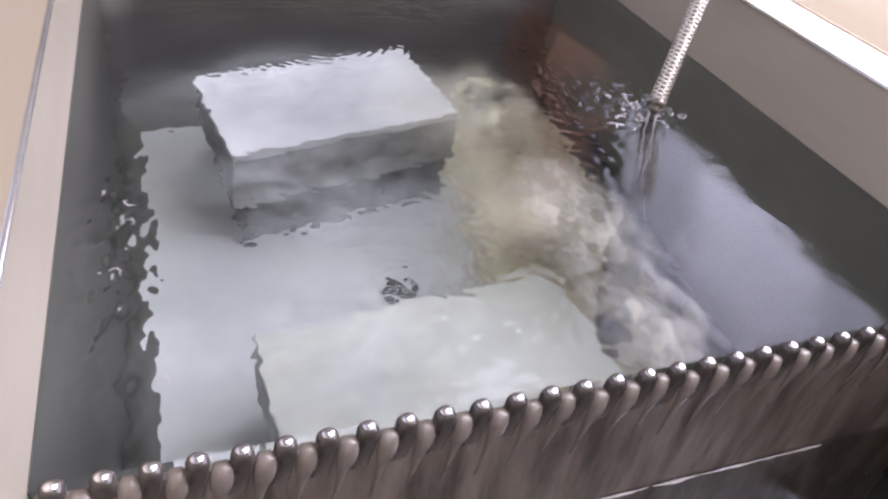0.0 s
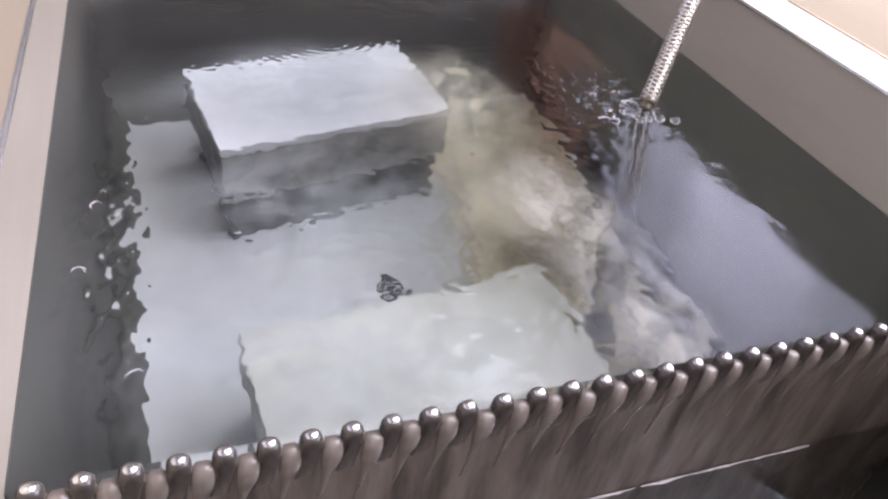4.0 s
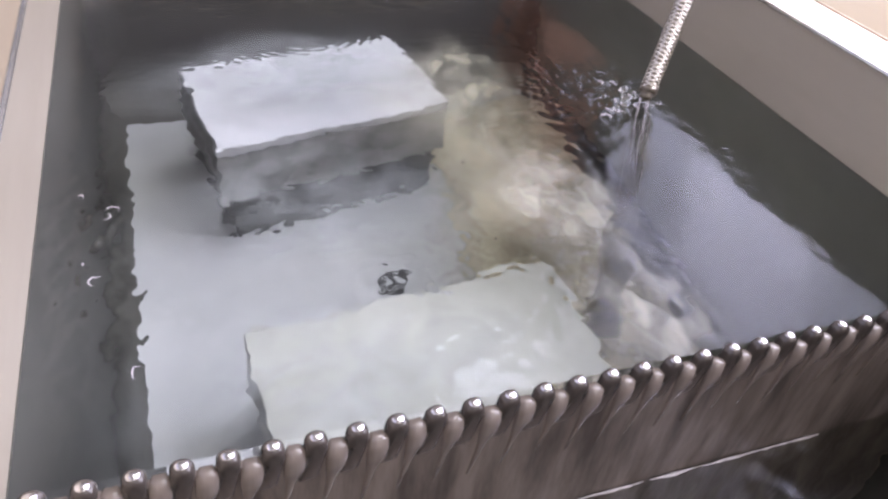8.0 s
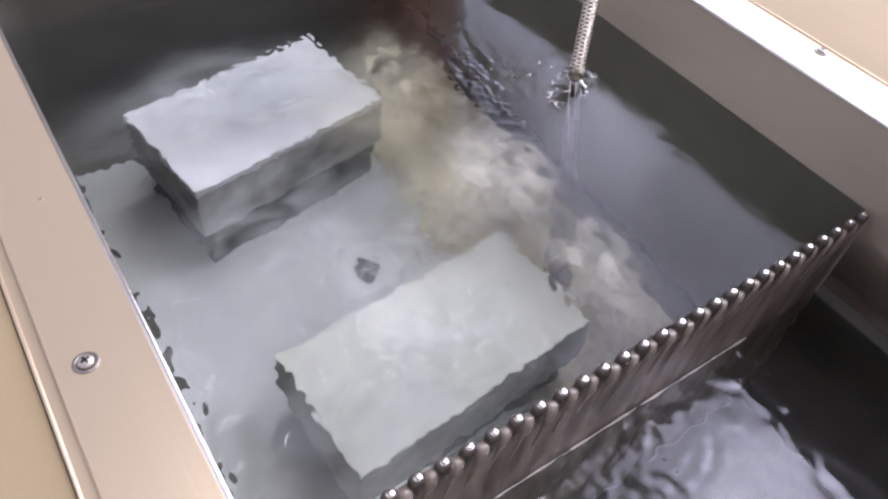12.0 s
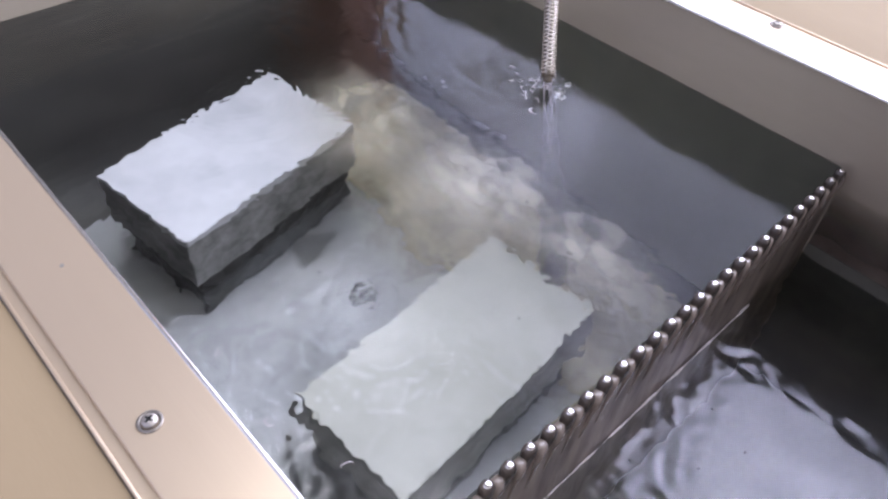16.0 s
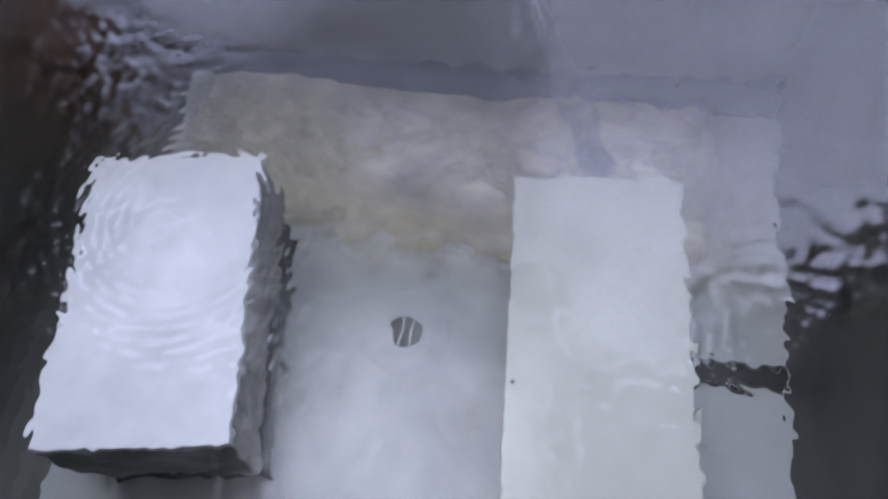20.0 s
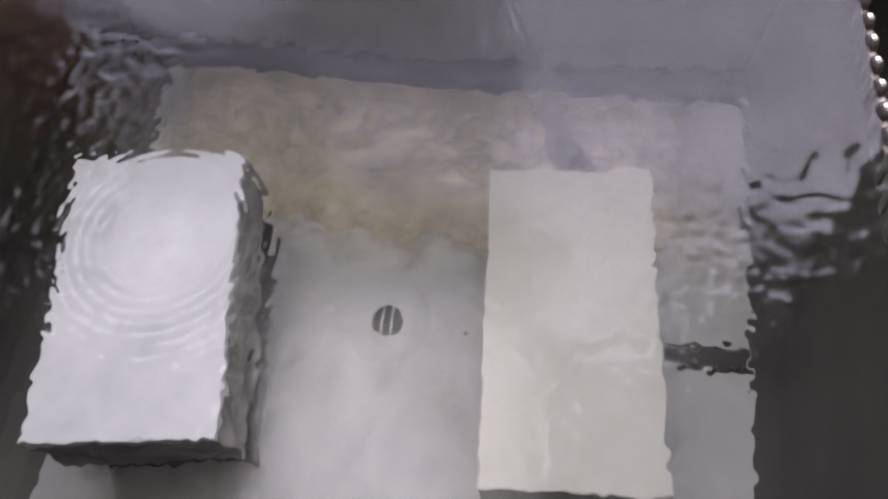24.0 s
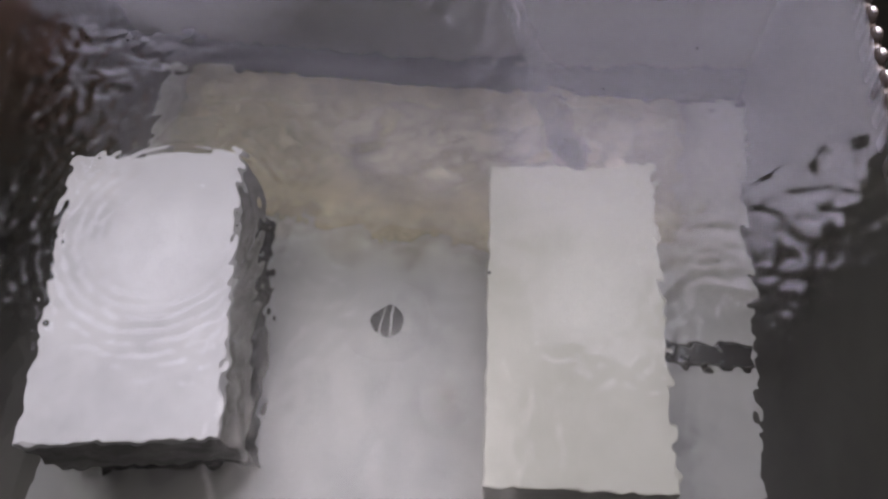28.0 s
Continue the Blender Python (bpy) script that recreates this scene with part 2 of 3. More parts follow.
slab("wall_west", -1.6, -1.5, -2.0, 3.4, -0.8, 3.5, UNSEEN_COOL, "unseen plain cool grey wall, toned for the rim's reflection", "wall")
slab("wall_north", -1.5, 2.2, 3.3, 3.4, -0.8, 3.5, UNSEEN_SHELL, "unseen wall closing the added shed", "wall")
slab("wall_south_1", -1.5, 2.2, -2.0, -1.9, -0.8, 1.0, UNSEEN_SHELL, "unseen wall under the added south light opening", "wall")
slab("wall_south_2", -1.5, 2.2, -2.0, -1.9, 2.6, 3.5, UNSEEN_SHELL, "unseen wall over the added south light opening", "wall")
slab("wall_south_3", -1.5, 0.0, -2.0, -1.9, 1.0, 2.6, UNSEEN_SHELL, "unseen wall beside the added south light opening", "wall")
slab("wall_south_4", 1.9, 2.2, -2.0, -1.9, 1.0, 2.6, UNSEEN_SHELL, "unseen wall beside the added south light opening", "wall")
slab("wall_east_1", 2.1, 2.2, -1.9, -1.25, -0.8, 3.3, UNSEEN_SHELL, "unseen wall beside the wide light opening", "wall")
slab("wall_east_2", 2.1, 2.2, 2.45, 3.3, -0.8, 3.3, UNSEEN_SHELL, "unseen wall beside the wide light opening", "wall")
# unseen roof; one wide and two small holes let the added light in
for x0, x1, y0, y1 in ((-1.6, 2.2, -2.0, -0.65), (-1.6, 1.5, -0.65, 0.05), (2.1, 2.2, -0.65, 0.05), (-1.6, 2.2, 0.05, 0.1), (-1.6, 2.2, 1.6, 1.9), (-1.6, 1.4, 1.9, 2.8), (2.1, 2.2, 1.9, 2.8), (-1.6, 2.2, 2.8, 3.4), (-1.6, 0.25, 0.1, 1.6), (1.75, 2.2, 0.1, 1.6)):
    slab("ceiling", x0, x1, y0, y1, 3.5, 3.6, UNSEEN_SHELL, "unseen shed roof round the added light holes", "ceiling")
slab("lintel", 2.1, 2.2, -1.9, 3.3, 3.3, 3.5, UNSEEN_SHELL, "unseen beam over the wide light opening", "lintel")
slab("ground", -1500, 1500, -1500, 1500, -0.85, -0.8, CONCRETE, "plain grey concrete ground", "ground")

# ---- worktop ----
WT = RIM - 0.003
GROOVE = 0.36 * P
IN0, IN1 = -LEDGE - GROOVE, W + LEDGE + GROOVE
for x0, x1, y0, y1 in ((-0.9, IN0 - 0.002, -0.9, 1.3), (IN1 + 0.002, 1.3, -0.9, 1.3), (IN0 - 0.002, IN1 + 0.002, L + LEDGE + GROOVE + 0.002, 1.3), (IN0 - 0.002, IN1 + 0.002, -0.9, NEAR - LEDGE - GROOVE - 0.002)):
    slab("worktop", x0, x1, y0, y1, WT - 0.03, WT, TAN, "tan laminate worktop round the steel tank", "worktop")

stand = root("worktop_frame", "square timber frame carrying the tan worktop", "frame")
for x in (-0.84, 1.24):
    for y in (-0.84, 1.24):
        part("leg", box(x - 0.035, x + 0.035, y - 0.035, y + 0.035, -0.8, WT - 0.0302, 0.003), TIMBER, stand)
for x in (-0.84, 1.24):
    part("rail", box(x - 0.02, x + 0.02, -0.803, 1.203, WT - 0.12, WT - 0.0304, 0.002), TIMBER, stand)
for y in (-0.84, 1.24):
    part("rail", box(-0.803, 1.203, y - 0.02, y + 0.02, WT - 0.12, WT - 0.0304, 0.002), TIMBER, stand)

# ---- the tank ----
tank = root("steel_tank", "rectangular stainless steel water tank sunk into a tan worktop", "tank")
TH = 0.0015
part("wall", box(-TH, 0, NEAR, L, DEEP - 0.004, RIM - 0.0031), STEEL_WALL, tank)
part("wall", box(W, W + TH, NEAR, L, DEEP - 0.004, RIM - 0.0031), STEEL_WALL, tank)
part("wall", box(-TH, W + TH, L, L + TH, DEEP - 0.004, RIM - 0.0031), STEEL_WALL, tank)
part("wall", box(-TH, W + TH, NEAR - TH, NEAR, DEEP - 0.004, RIM - 0.0031), STEEL_WALL, tank)
part("floor_plate", box(0, W, 0, L, DEEP - 0.004, DEEP), FLOOR_SCALE, tank, "pale limescale-coated tank floor")
part("lower_floor", box(0, W, NEAR, -0.003, DEEP - 0.004, DEEP), STEEL_SHADE, tank, "floor of the overflow chamber, painted dark for shade")
# lining under the water line, shade painted in side by side
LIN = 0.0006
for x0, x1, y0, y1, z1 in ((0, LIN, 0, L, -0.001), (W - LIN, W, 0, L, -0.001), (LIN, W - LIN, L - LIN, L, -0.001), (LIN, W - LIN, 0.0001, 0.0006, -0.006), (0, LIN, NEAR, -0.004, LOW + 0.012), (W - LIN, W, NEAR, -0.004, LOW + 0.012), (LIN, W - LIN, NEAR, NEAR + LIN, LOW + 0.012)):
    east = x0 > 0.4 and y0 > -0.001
    part("lining", box(x0, x1, y0, y1, DEEP, z1), STEEL_OLIVE_LIT if east else STEEL_SHADE_LOW if y0 < -0.001 else STEEL_SHADE, tank, "olive steel under the water line, painted as a lighter copy" if east else "steel under the water line, painted dark for shade")


def ragged_top(m, z0, z1, size):
    """Lets a tone run out unevenly towards the top."""
    nt = m.node_tree
    tc = nt.nodes.new("ShaderNodeTexCoord")
    xyz = nt.nodes.new("ShaderNodeSeparateXYZ")
    nt.links.new(tc.outputs["Object"], xyz.inputs[0])
    n = nt.nodes.new("ShaderNodeTexNoise")
    n.inputs["Scale"].default_value = size
    n.inputs["Detail"].default_value = 6
    nt.links.new(tc.outputs["Object"], n.inputs["Vector"])
    up = nt.nodes.new("ShaderNodeMapRange")
    up.inputs["From Min"].default_value, up.inputs["From Max"].default_value = z0, z1
    up.inputs["To Min"].default_value, up.inputs["To Max"].default_value = 1.0, 0.0
    nt.links.new(xyz.outputs[2], up.inputs[0])
    mul = nt.nodes.new("ShaderNodeMath")
    mul.operation = "MULTIPLY"
    nt.links.new(up.outputs[0], mul.inputs[0])
    lim = nt.nodes.new("ShaderNodeMapRange")
    lim.inputs["From Min"].default_value, lim.inputs["From Max"].default_value = 0.25, 0.6
    lim.inputs["To Min"].default_value = 0.55
    nt.links.new(n.outputs[0], lim.inputs[0])
    nt.links.new(lim.outputs[0], mul.inputs[1])
    nt.links.new(mul.outputs[0], nt.nodes["Principled BSDF"].inputs["Alpha"])
    return m


BROWN_FADE = ragged_top(material("brown_wall_tone", (0.17, 0.136, 0.108), 0.5, 0.2, (0.10, 0.08, 0.064), 20, 0.2, 120), LOW + 0.012, -0.022, 22)
part("lining", box(W - LIN, W, NEAR + LIN, -0.0045, LOW + 0.0125, -0.02), BROWN_FADE, tank, "brown tone fading out above the lower water")


def cove(p0, p1, u, v, r, seg=6):
    """A hollow fillet from p0 to p1 between the two faces that look along u and v."""
    bm = bmesh.new()
    u, v = Vector(u), Vector(v)
    rows = []
    for p in (Vector(p0), Vector(p1)):
        row = [bm.verts.new(p)]
        for i in range(seg + 1):
            a = i / seg * math.pi / 2
            row.append(bm.verts.new(p + u * r * (1 - math.sin(a)) + v * r * (1 - math.cos(a))))
        rows.append(row)
    n = seg + 2
    for i in range(n):
        bm.faces.new((rows[0][i], rows[0][(i + 1) % n], rows[1][(i + 1) % n], rows[1][i]))
    bm.faces.new(rows[0][::-1])
    bm.faces.new(rows[1])
    bmesh.ops.recalc_face_normals(bm, faces=bm.faces[:])
    return bm


e = LIN + 0.0002
# dark tone paints the shade in these edges; the far cove is enlarged for it
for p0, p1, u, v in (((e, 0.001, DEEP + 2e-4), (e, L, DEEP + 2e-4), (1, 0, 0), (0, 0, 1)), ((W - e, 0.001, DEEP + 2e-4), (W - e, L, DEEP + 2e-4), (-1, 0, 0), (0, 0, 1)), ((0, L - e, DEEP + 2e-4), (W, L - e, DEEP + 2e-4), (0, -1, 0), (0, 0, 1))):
    part("floor_cove", cove(p0, p1, u, v, (4.2 if u == (0, -1, 0) else 1.4) * P, 9), STEEL_SHADE, tank, "rounded floor edge, painted dark for shade")
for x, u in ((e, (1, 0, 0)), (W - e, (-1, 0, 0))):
    part("corner_cove", cove((x, L - e, DEEP + 1.4 * P), (x, L - e, -0.001), u, (0, -1, 0), 2.2 * P, 8), STEEL_SHADE, tank, "rounded underwater corner, painted dark for shade")
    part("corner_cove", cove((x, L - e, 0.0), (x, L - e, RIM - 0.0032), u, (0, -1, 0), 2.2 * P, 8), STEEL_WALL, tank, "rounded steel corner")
for x0, x1, y0, y1 in ((-LEDGE, 0.0008, NEAR - LEDGE, L + LEDGE), (W - 0.0008, W + LEDGE, NEAR - LEDGE, L + LEDGE), (0.001, W - 0.001, L - 0.0008, L + LEDGE), (0.001, W - 0.001, NEAR - LEDGE, NEAR + 0.0008)):
    part("rim", box(x0, x1, y0, y1, RIM - 0.003, RIM, 0.0011, 3), STEEL_RIM, tank, "satin steel rim")
# bright strip that paints the highlight along the inner edge of the rim
EDGE_GLINT = material("edge_highlight", (0.86, 0.84, 0.82), 0.22, 0.9, (0.76, 0.74, 0.72), 30, 0.1, 300, (1, 0.1, 1), 0.05)
for p0, p1 in (((0.0012, NEAR, RIM - 0.0008), (0.0012, L, RIM - 0.0008)), ((W - 0.0012, NEAR, RIM - 0.0008), (W - 0.0012, L, RIM - 0.0008)), ((0.003, L - 0.0012, RIM - 0.0008), (W - 0.003, L - 0.0012, RIM - 0.0008))):
    part("lip", sweep([p0, p1], 0.0014, 12), EDGE_GLINT, tank, "bright strip standing for the highlight on the rim edge", smooth=True)
# sunk channel and bright bead between the rim and the worktop
for sx in (0, 1):
    x0, x1 = ((IN0, -LEDGE), (W + LEDGE, IN1))[sx]
    part("channel", box(x0, x1, NEAR - LEDGE, L + LEDGE, RIM - 0.004, RIM - 0.0022), STEEL_RIM, tank, "narrow sunk channel")
    xb = (IN0 - 0.0005, IN1 + 0.0005)[sx]
    part("bead", sweep([(xb, NEAR - LEDGE, RIM - 0.0018), (xb, L + LEDGE, RIM - 0.0018)], 0.0009, 10), STEEL_RIM, tank, "bright metal edge bead", smooth=True)


def screw(x, y, turn):
    bm = bmesh.new()
    prof = [(0.0, 0.0), (0.0034, 0.0006), (0.0035, 0.0011), (0.0032, 0.0017), (0.0022, 0.0023), (0.0, 0.0025)]
    seg = 24
    rings = [[bm.verts.new((r * math.cos(k * math.tau / seg), r * math.sin(k * math.tau / seg), z)) for k in range(seg)] for r, z in prof[1:-1]]
    for a, b in zip(rings, rings[1:]):
        for k in range(seg):
            bm.faces.new((a[k], a[(k + 1) % seg], b[(k + 1) % seg], b[k]))
    top = bm.verts.new((0, 0, prof[-1][1]))
    for k in range(seg):
        bm.faces.new((rings[-1][k], rings[-1][(k + 1) % seg], top))
    bm.faces.new(rings[0][::-1])
    s = part("screw", bm, CHROME, tank, "round-headed cross-slot screw", smooth=True)
    s.matrix_basis = pose(x, y, RIM, 0, 0, turn)
    for r in (0, 90):
        c = box(-0.0019, 0.0019, -0.00045, 0.00045, 0.0017, 0.00262)
        bmesh.ops.rotate(c, verts=c.verts, matrix=Matrix.Rotation(radians(r), 3, "Z"))
        part("slot", c, DARK, s, "dark cross slot")
    bm = bmesh.new()
    rings = [[bm.verts.new((r * math.cos(k * math.tau / seg), r * math.sin(k * math.tau / seg), z)) for k in range(seg)] for r, z in ((0.0054, 0.0), (0.0054, 0.0005), (0.0050, 0.0008), (0.0042, 0.0008), (0.0038, 0.0004), (0.0036, 0.0))]
    for a, b in zip(rings, rings[1:]):
        for k in range(seg):
            bm.faces.new((a[k], a[(k + 1) % seg], b[(k + 1) % seg], b[k]))
    part("washer", bm, WASHER, s, "flat steel washer", smooth=True)


screw(-1.67 * P, 6.1 * P, 20)
screw(W + 2.1 * P, 6.4 * P, 50)
part("rivet", sweep([(-1.05 * P, 13.1 * P, RIM - 0.0002), (-1.05 * P, 13.1 * P, RIM + 0.0004)], 0.0011, 10), CHROME, tank, "tiny bright pip in the rim")

# drain in the floor
DX, DY = 14.4 * P, 18.1 * P
bm = bmesh.new()
seg = 32
prof = [(0.0119, 0.0004), (0.0132, 0.0014), (0.030, 0.0016), (0.034, 0.0003)]
rings = [[bm.verts.new((DX + r * math.cos(k * math.tau / seg), DY + r * math.sin(k * math.tau / seg), DEEP + z)) for k in range(seg)] for r, z in prof]
for a, b in zip(rings, rings[1:]):
    for k in range(seg):
        bm.faces.new((a[k], b[k], b[(k + 1) % seg], a[(k + 1) % seg]))
drain = part("drain", bm, FLOOR_SCALE, tank, "round scaled drain flange", smooth=True)
part("drain_hole", sweep([(DX, DY, DEEP - 0.002), (DX, DY, DEEP + 0.0009)], 0.0122, 24), DARK, drain, "black drain hole")
for d in (-0.0035, 0.0035):
    part("drain_bar", box(DX - 0.0115, DX + 0.0115, DY + d - 0.0006, DY + d + 0.0006, DEEP + 0.001, DEEP + 0.0016), FLOOR_SCALE, drain, "thin bar across the drain")


# beige silt drifted into a low bank along the east wall, scoured under the jet
SCOUR = (22.3 * P, 9.4 * P)


def silt_height(x, y):
    u = min(1.0, max(0.0, (x / P - 22.5) / 4.5))
    n = noise.noise((x * 40, y * 30, 1.7)) + 0.6 * noise.noise((x * 110, y * 90, 3.3)) + 0.3 * noise.noise((x * 260, y * 240, 6.1))
    hollow = math.exp(-((x - SCOUR[0]) / 0.022) ** 2 - ((y - SCOUR[1]) / 0.02) ** 2)
    return 0.0012 + (0.011 * u * u * (3 - 2 * u) + 0.004 * (n + 0.3) * (0.25 + u)) * (1 - hollow)


bm = bmesh.new()
grid = [[bm.verts.new((x, y, DEEP + max(0.0008, silt_height(x, y)))) for x in np.linspace(13.0 * P, (28.35 + 0.3 * noise.noise((y * 22, 1.3, 0)) + 0.15 * noise.noise((y * 70, 2.3, 0))) * P, 120)] for y in np.linspace(0.002, L - 0.05, 190)]
for r0, r1 in zip(grid, grid[1:]):
    for i in range(len(r0) - 1):
        bm.faces.new((r0[i], r0[i + 1], r1[i + 1], r1[i]))
thing("silt", bm, fading(SEDIMENT, 15 * P, 24 * P, 16), "soft beige silt drifted over the tank floor", "silt", kind="stuff", smooth=True)

# thin clouds of silt that hang in the water and drift
def cloud_material(name, dense, light=(0.75, 0.71, 0.575), deep=(0.65, 0.61, 0.47), size=1.5, low=0.05, high=0.85):
    m = material(name, light, 1.0, 0.0, deep, 1.4)
    nt = m.node_tree
    b = nt.nodes["Principled BSDF"]
    tc = nt.nodes.new("ShaderNodeTexCoord")
    ball = nt.nodes.new("ShaderNodeTexGradient")
    ball.gradient_type = "SPHERICAL"
    nt.links.new(tc.outputs["Object"], ball.inputs[0])
    n = nt.nodes.new("ShaderNodeTexNoise")
    n.inputs["Scale"].default_value = size
    n.inputs["Detail"].default_value = 4
    n.inputs["Roughness"].default_value = 0.45
    n.inputs["Distortion"].default_value = 0.25
    nt.links.new(tc.outputs["Object"], n.inputs["Vector"])
    lim = nt.nodes.new("ShaderNodeMapRange")
    lim.interpolation_type = "SMOOTHSTEP"
    lim.inputs["From Min"].default_value, lim.inputs["From Max"].default_value = low, high
    lim.inputs["To Max"].default_value = dense
    nt.links.new(n.outputs[0], lim.inputs[0])
    soft = nt.nodes.new("ShaderNodeMapRange")
    soft.interpolation_type = "SMOOTHSTEP"
    soft.inputs["From Max"].default_value = 0.8
    nt.links.new(ball.outputs[1], soft.inputs[0])
    mul = nt.nodes.new("ShaderNodeMath")
    mul.operation = "MULTIPLY"
    nt.links.new(lim.outputs[0], mul.inputs[0])
    nt.links.new(soft.outputs[0], mul.inputs[1])
    nt.links.new(mul.outputs[0], b.inputs["Alpha"])
    b.inputs["Specular IOR Level"].default_value = 0.0
    return m


CLOUDS = {
    "dense": cloud_material("dense_silt_cloud", 0.7, (0.68, 0.65, 0.53), (0.55, 0.52, 0.41), 2.4, 0.3, 0.72),
    "thin": cloud_material("thin_silt_cloud", 0.30),
    "pale": cloud_material("pale_silt_cloud", 0.82, (0.84, 0.80, 0.75), (0.70, 0.66, 0.58), 2.6, 0.3, 0.7),
    # grey sheets that stand for murk and tone the bricks down
    "milky": cloud_material("grey_dimming_haze", 0.5, (0.41, 0.43, 0.435), (0.32, 0.338, 0.34), 2.6, 0.2, 0.75),
}
CLOUD_LABELS = {"dense": "drifting cloud of beige silt hanging in the water", "thin": "thin drifting cloud of beige silt hanging in the water", "pale": "billowing cloud of whitish silt hanging in the water", "milky": "wide thin sheet painted as grey haze to dim the bricks"}
FLOOR_SHADE = cloud_material("floor_shade", 0.8, (0.07, 0.07, 0.062), (0.11, 0.107, 0.09))
clouds = []


def silt_cloud(x, y, z, rx, ry, turn, dense):
    bm = bmesh.new()
    n = 26
    rows = []
    for j in range(9):
        rr = j / 8
        rows.append([bm.verts.new((rr * math.cos(k * math.tau / n), rr * math.sin(k * math.tau / n), 0.7 * noise.noise((rr * 2 * math.cos(k * math.tau / n), rr * 2 * math.sin(k * math.tau / n), x)) * (1 - rr))) for k in range(n)] if j else [bm.verts.new((0, 0, 0))])
    for k in range(n):
        bm.faces.new((rows[0][0], rows[1][k], rows[1][(k + 1) % n]))
    for a, b in zip(rows[1:], rows[2:]):
        for k in range(n):
            bm.faces.new((a[k], b[k], b[(k + 1) % n], a[(k + 1) % n]))
    o = thing("silt_cloud", bm, CLOUDS[dense], CLOUD_LABELS[dense], "silt cloud", "silt clouds", smooth=True)
    o.matrix_basis = pose(x * P, y * P, z * P, 0, 0, turn) @ Matrix.Diagonal((rx * P, ry * P, P, 1))
    clouds.append((o, x * P, y * P, z * P, turn, dense))


for c in (
    (24.4, 9.0, -16.8, 3.4, 7.0, 4, "pale"), (24.2, 19.0, -16.4, 3.8, 7.0, -5, "pale"), (23.0, 28.0, -16.0, 4.2, 6.4, 8, "dense"),
    (23.6, 8.0, -12.2, 3.0, 6.0, -4, "pale"), (22.2, 15.0, -11.2, 3.8, 6.0, 9, "pale"), (20.6, 25.5, -10.6, 4.0, 6.4, -15, "dense"),
    (18.0, 15.5, -8.6, 3.4, 5.4, -12, "thin"), (17.2, 23.5, -9.4, 4.2, 6.5, 12, "thin"),
    (9.0, 7.0, -9.0, 9.5, 6.0, 5, "milky"), (9.5, 17.0, -9.8, 9.5, 6.5, -5, "milky"), (10.0, 26.0, -7.6, 9.5, 5.5, 8, "milky"), (12.5, 26.5, -9.6, 8.0, 5.0, -6, "milky"),
):
    silt_cloud(*c)

# dark blotches that paint the shade on the floor behind the white brick
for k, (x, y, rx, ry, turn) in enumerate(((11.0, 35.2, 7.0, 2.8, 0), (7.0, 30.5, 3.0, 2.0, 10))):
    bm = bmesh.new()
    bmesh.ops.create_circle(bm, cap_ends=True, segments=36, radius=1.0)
    o = part("stain", bm, FLOOR_SHADE, tank, "dark patch painted for the shade behind the brick")
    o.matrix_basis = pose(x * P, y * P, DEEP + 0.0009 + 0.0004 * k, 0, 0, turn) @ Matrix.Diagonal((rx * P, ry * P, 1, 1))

bm = bmesh.new()
bmesh.ops.create_circle(bm, cap_ends=True, segments=36, radius=1.0)
o = part("stain", bm, cloud_material("rust_blotch", 0.4, (0.50, 0.40, 0.28), (0.40, 0.31, 0.21)), tank, "small rust-brown stain on the floor")
o.matrix_basis = pose(10.6 * P, 14.8 * P, DEEP + 0.0007, 0, 0, 20) @ Matrix.Diagonal((1.7 * P, 1.2 * P, 1, 1))

# dark soft disc at the jet's lower end beside the brick
bm = bmesh.new()
bmesh.ops.create_circle(bm, cap_ends=True, segments=36, radius=1.0)
o = thing("swirl", bm, cloud_material("dark_soft_disc", 0.9, (0.07, 0.066, 0.07), (0.10, 0.095, 0.095), 1.2, 0.0, 0.5), "dark soft disc hanging beside the brick", "swirl")
o.matrix_basis = pose(22.2 * P, 9.7 * P, -14.6 * P, 0, 0, 35) @ Matrix.Diagonal((1.7 * P, 1.1 * P, 1, 1))
# dark strip on the floor beside the weir
slot = part("floor_dark_strip", box(13.6 * P, 14.5 * P, 0.15 * P, 4.1 * P, DEEP + 0.0002, DEEP + 0.0016, 0.0005), DARK, tank, "dark strip on the tank floor")
for x in (13.5 * P, 14.6 * P):
    part("slot_lip", sweep([(x, 0.15 * P, DEEP + 0.0012), (x, 4.1 * P, DEEP + 0.0012)], 0.0011, 8), STEEL_SHADE, slot, "rounded dark lip", smooth=True)

# ---- water ----
def water_sheet(name, x0, x1, y0, y1, z, nx, ny, height, mat, label):
    xs, ys = np.linspace(x0, x1, nx + 1), np.linspace(y0, y1, ny + 1)
    verts = [(x, y, z + height(x, y)) for y in ys for x in xs]
    w = nx + 1
    faces = [(j * w + i, j * w + i + 1, (j + 1) * w + i + 1, (j + 1) * w + i) for j in range(ny) for i in range(nx)]
    me = bpy.data.meshes.new(name)
    me.from_pydata(verts, [], faces)
    me.materials.append(mat)
    me.shade_smooth()
    ob = tagged(new(name, me), label, "water", kind="structure")
    ob.visible_shadow = False
    return ob


def blob(x, y, cx, cy, rx, ry):
    return math.exp(-((x - cx * P) / (rx * P)) ** 2 - ((y - cy * P) / (ry * P)) ** 2)


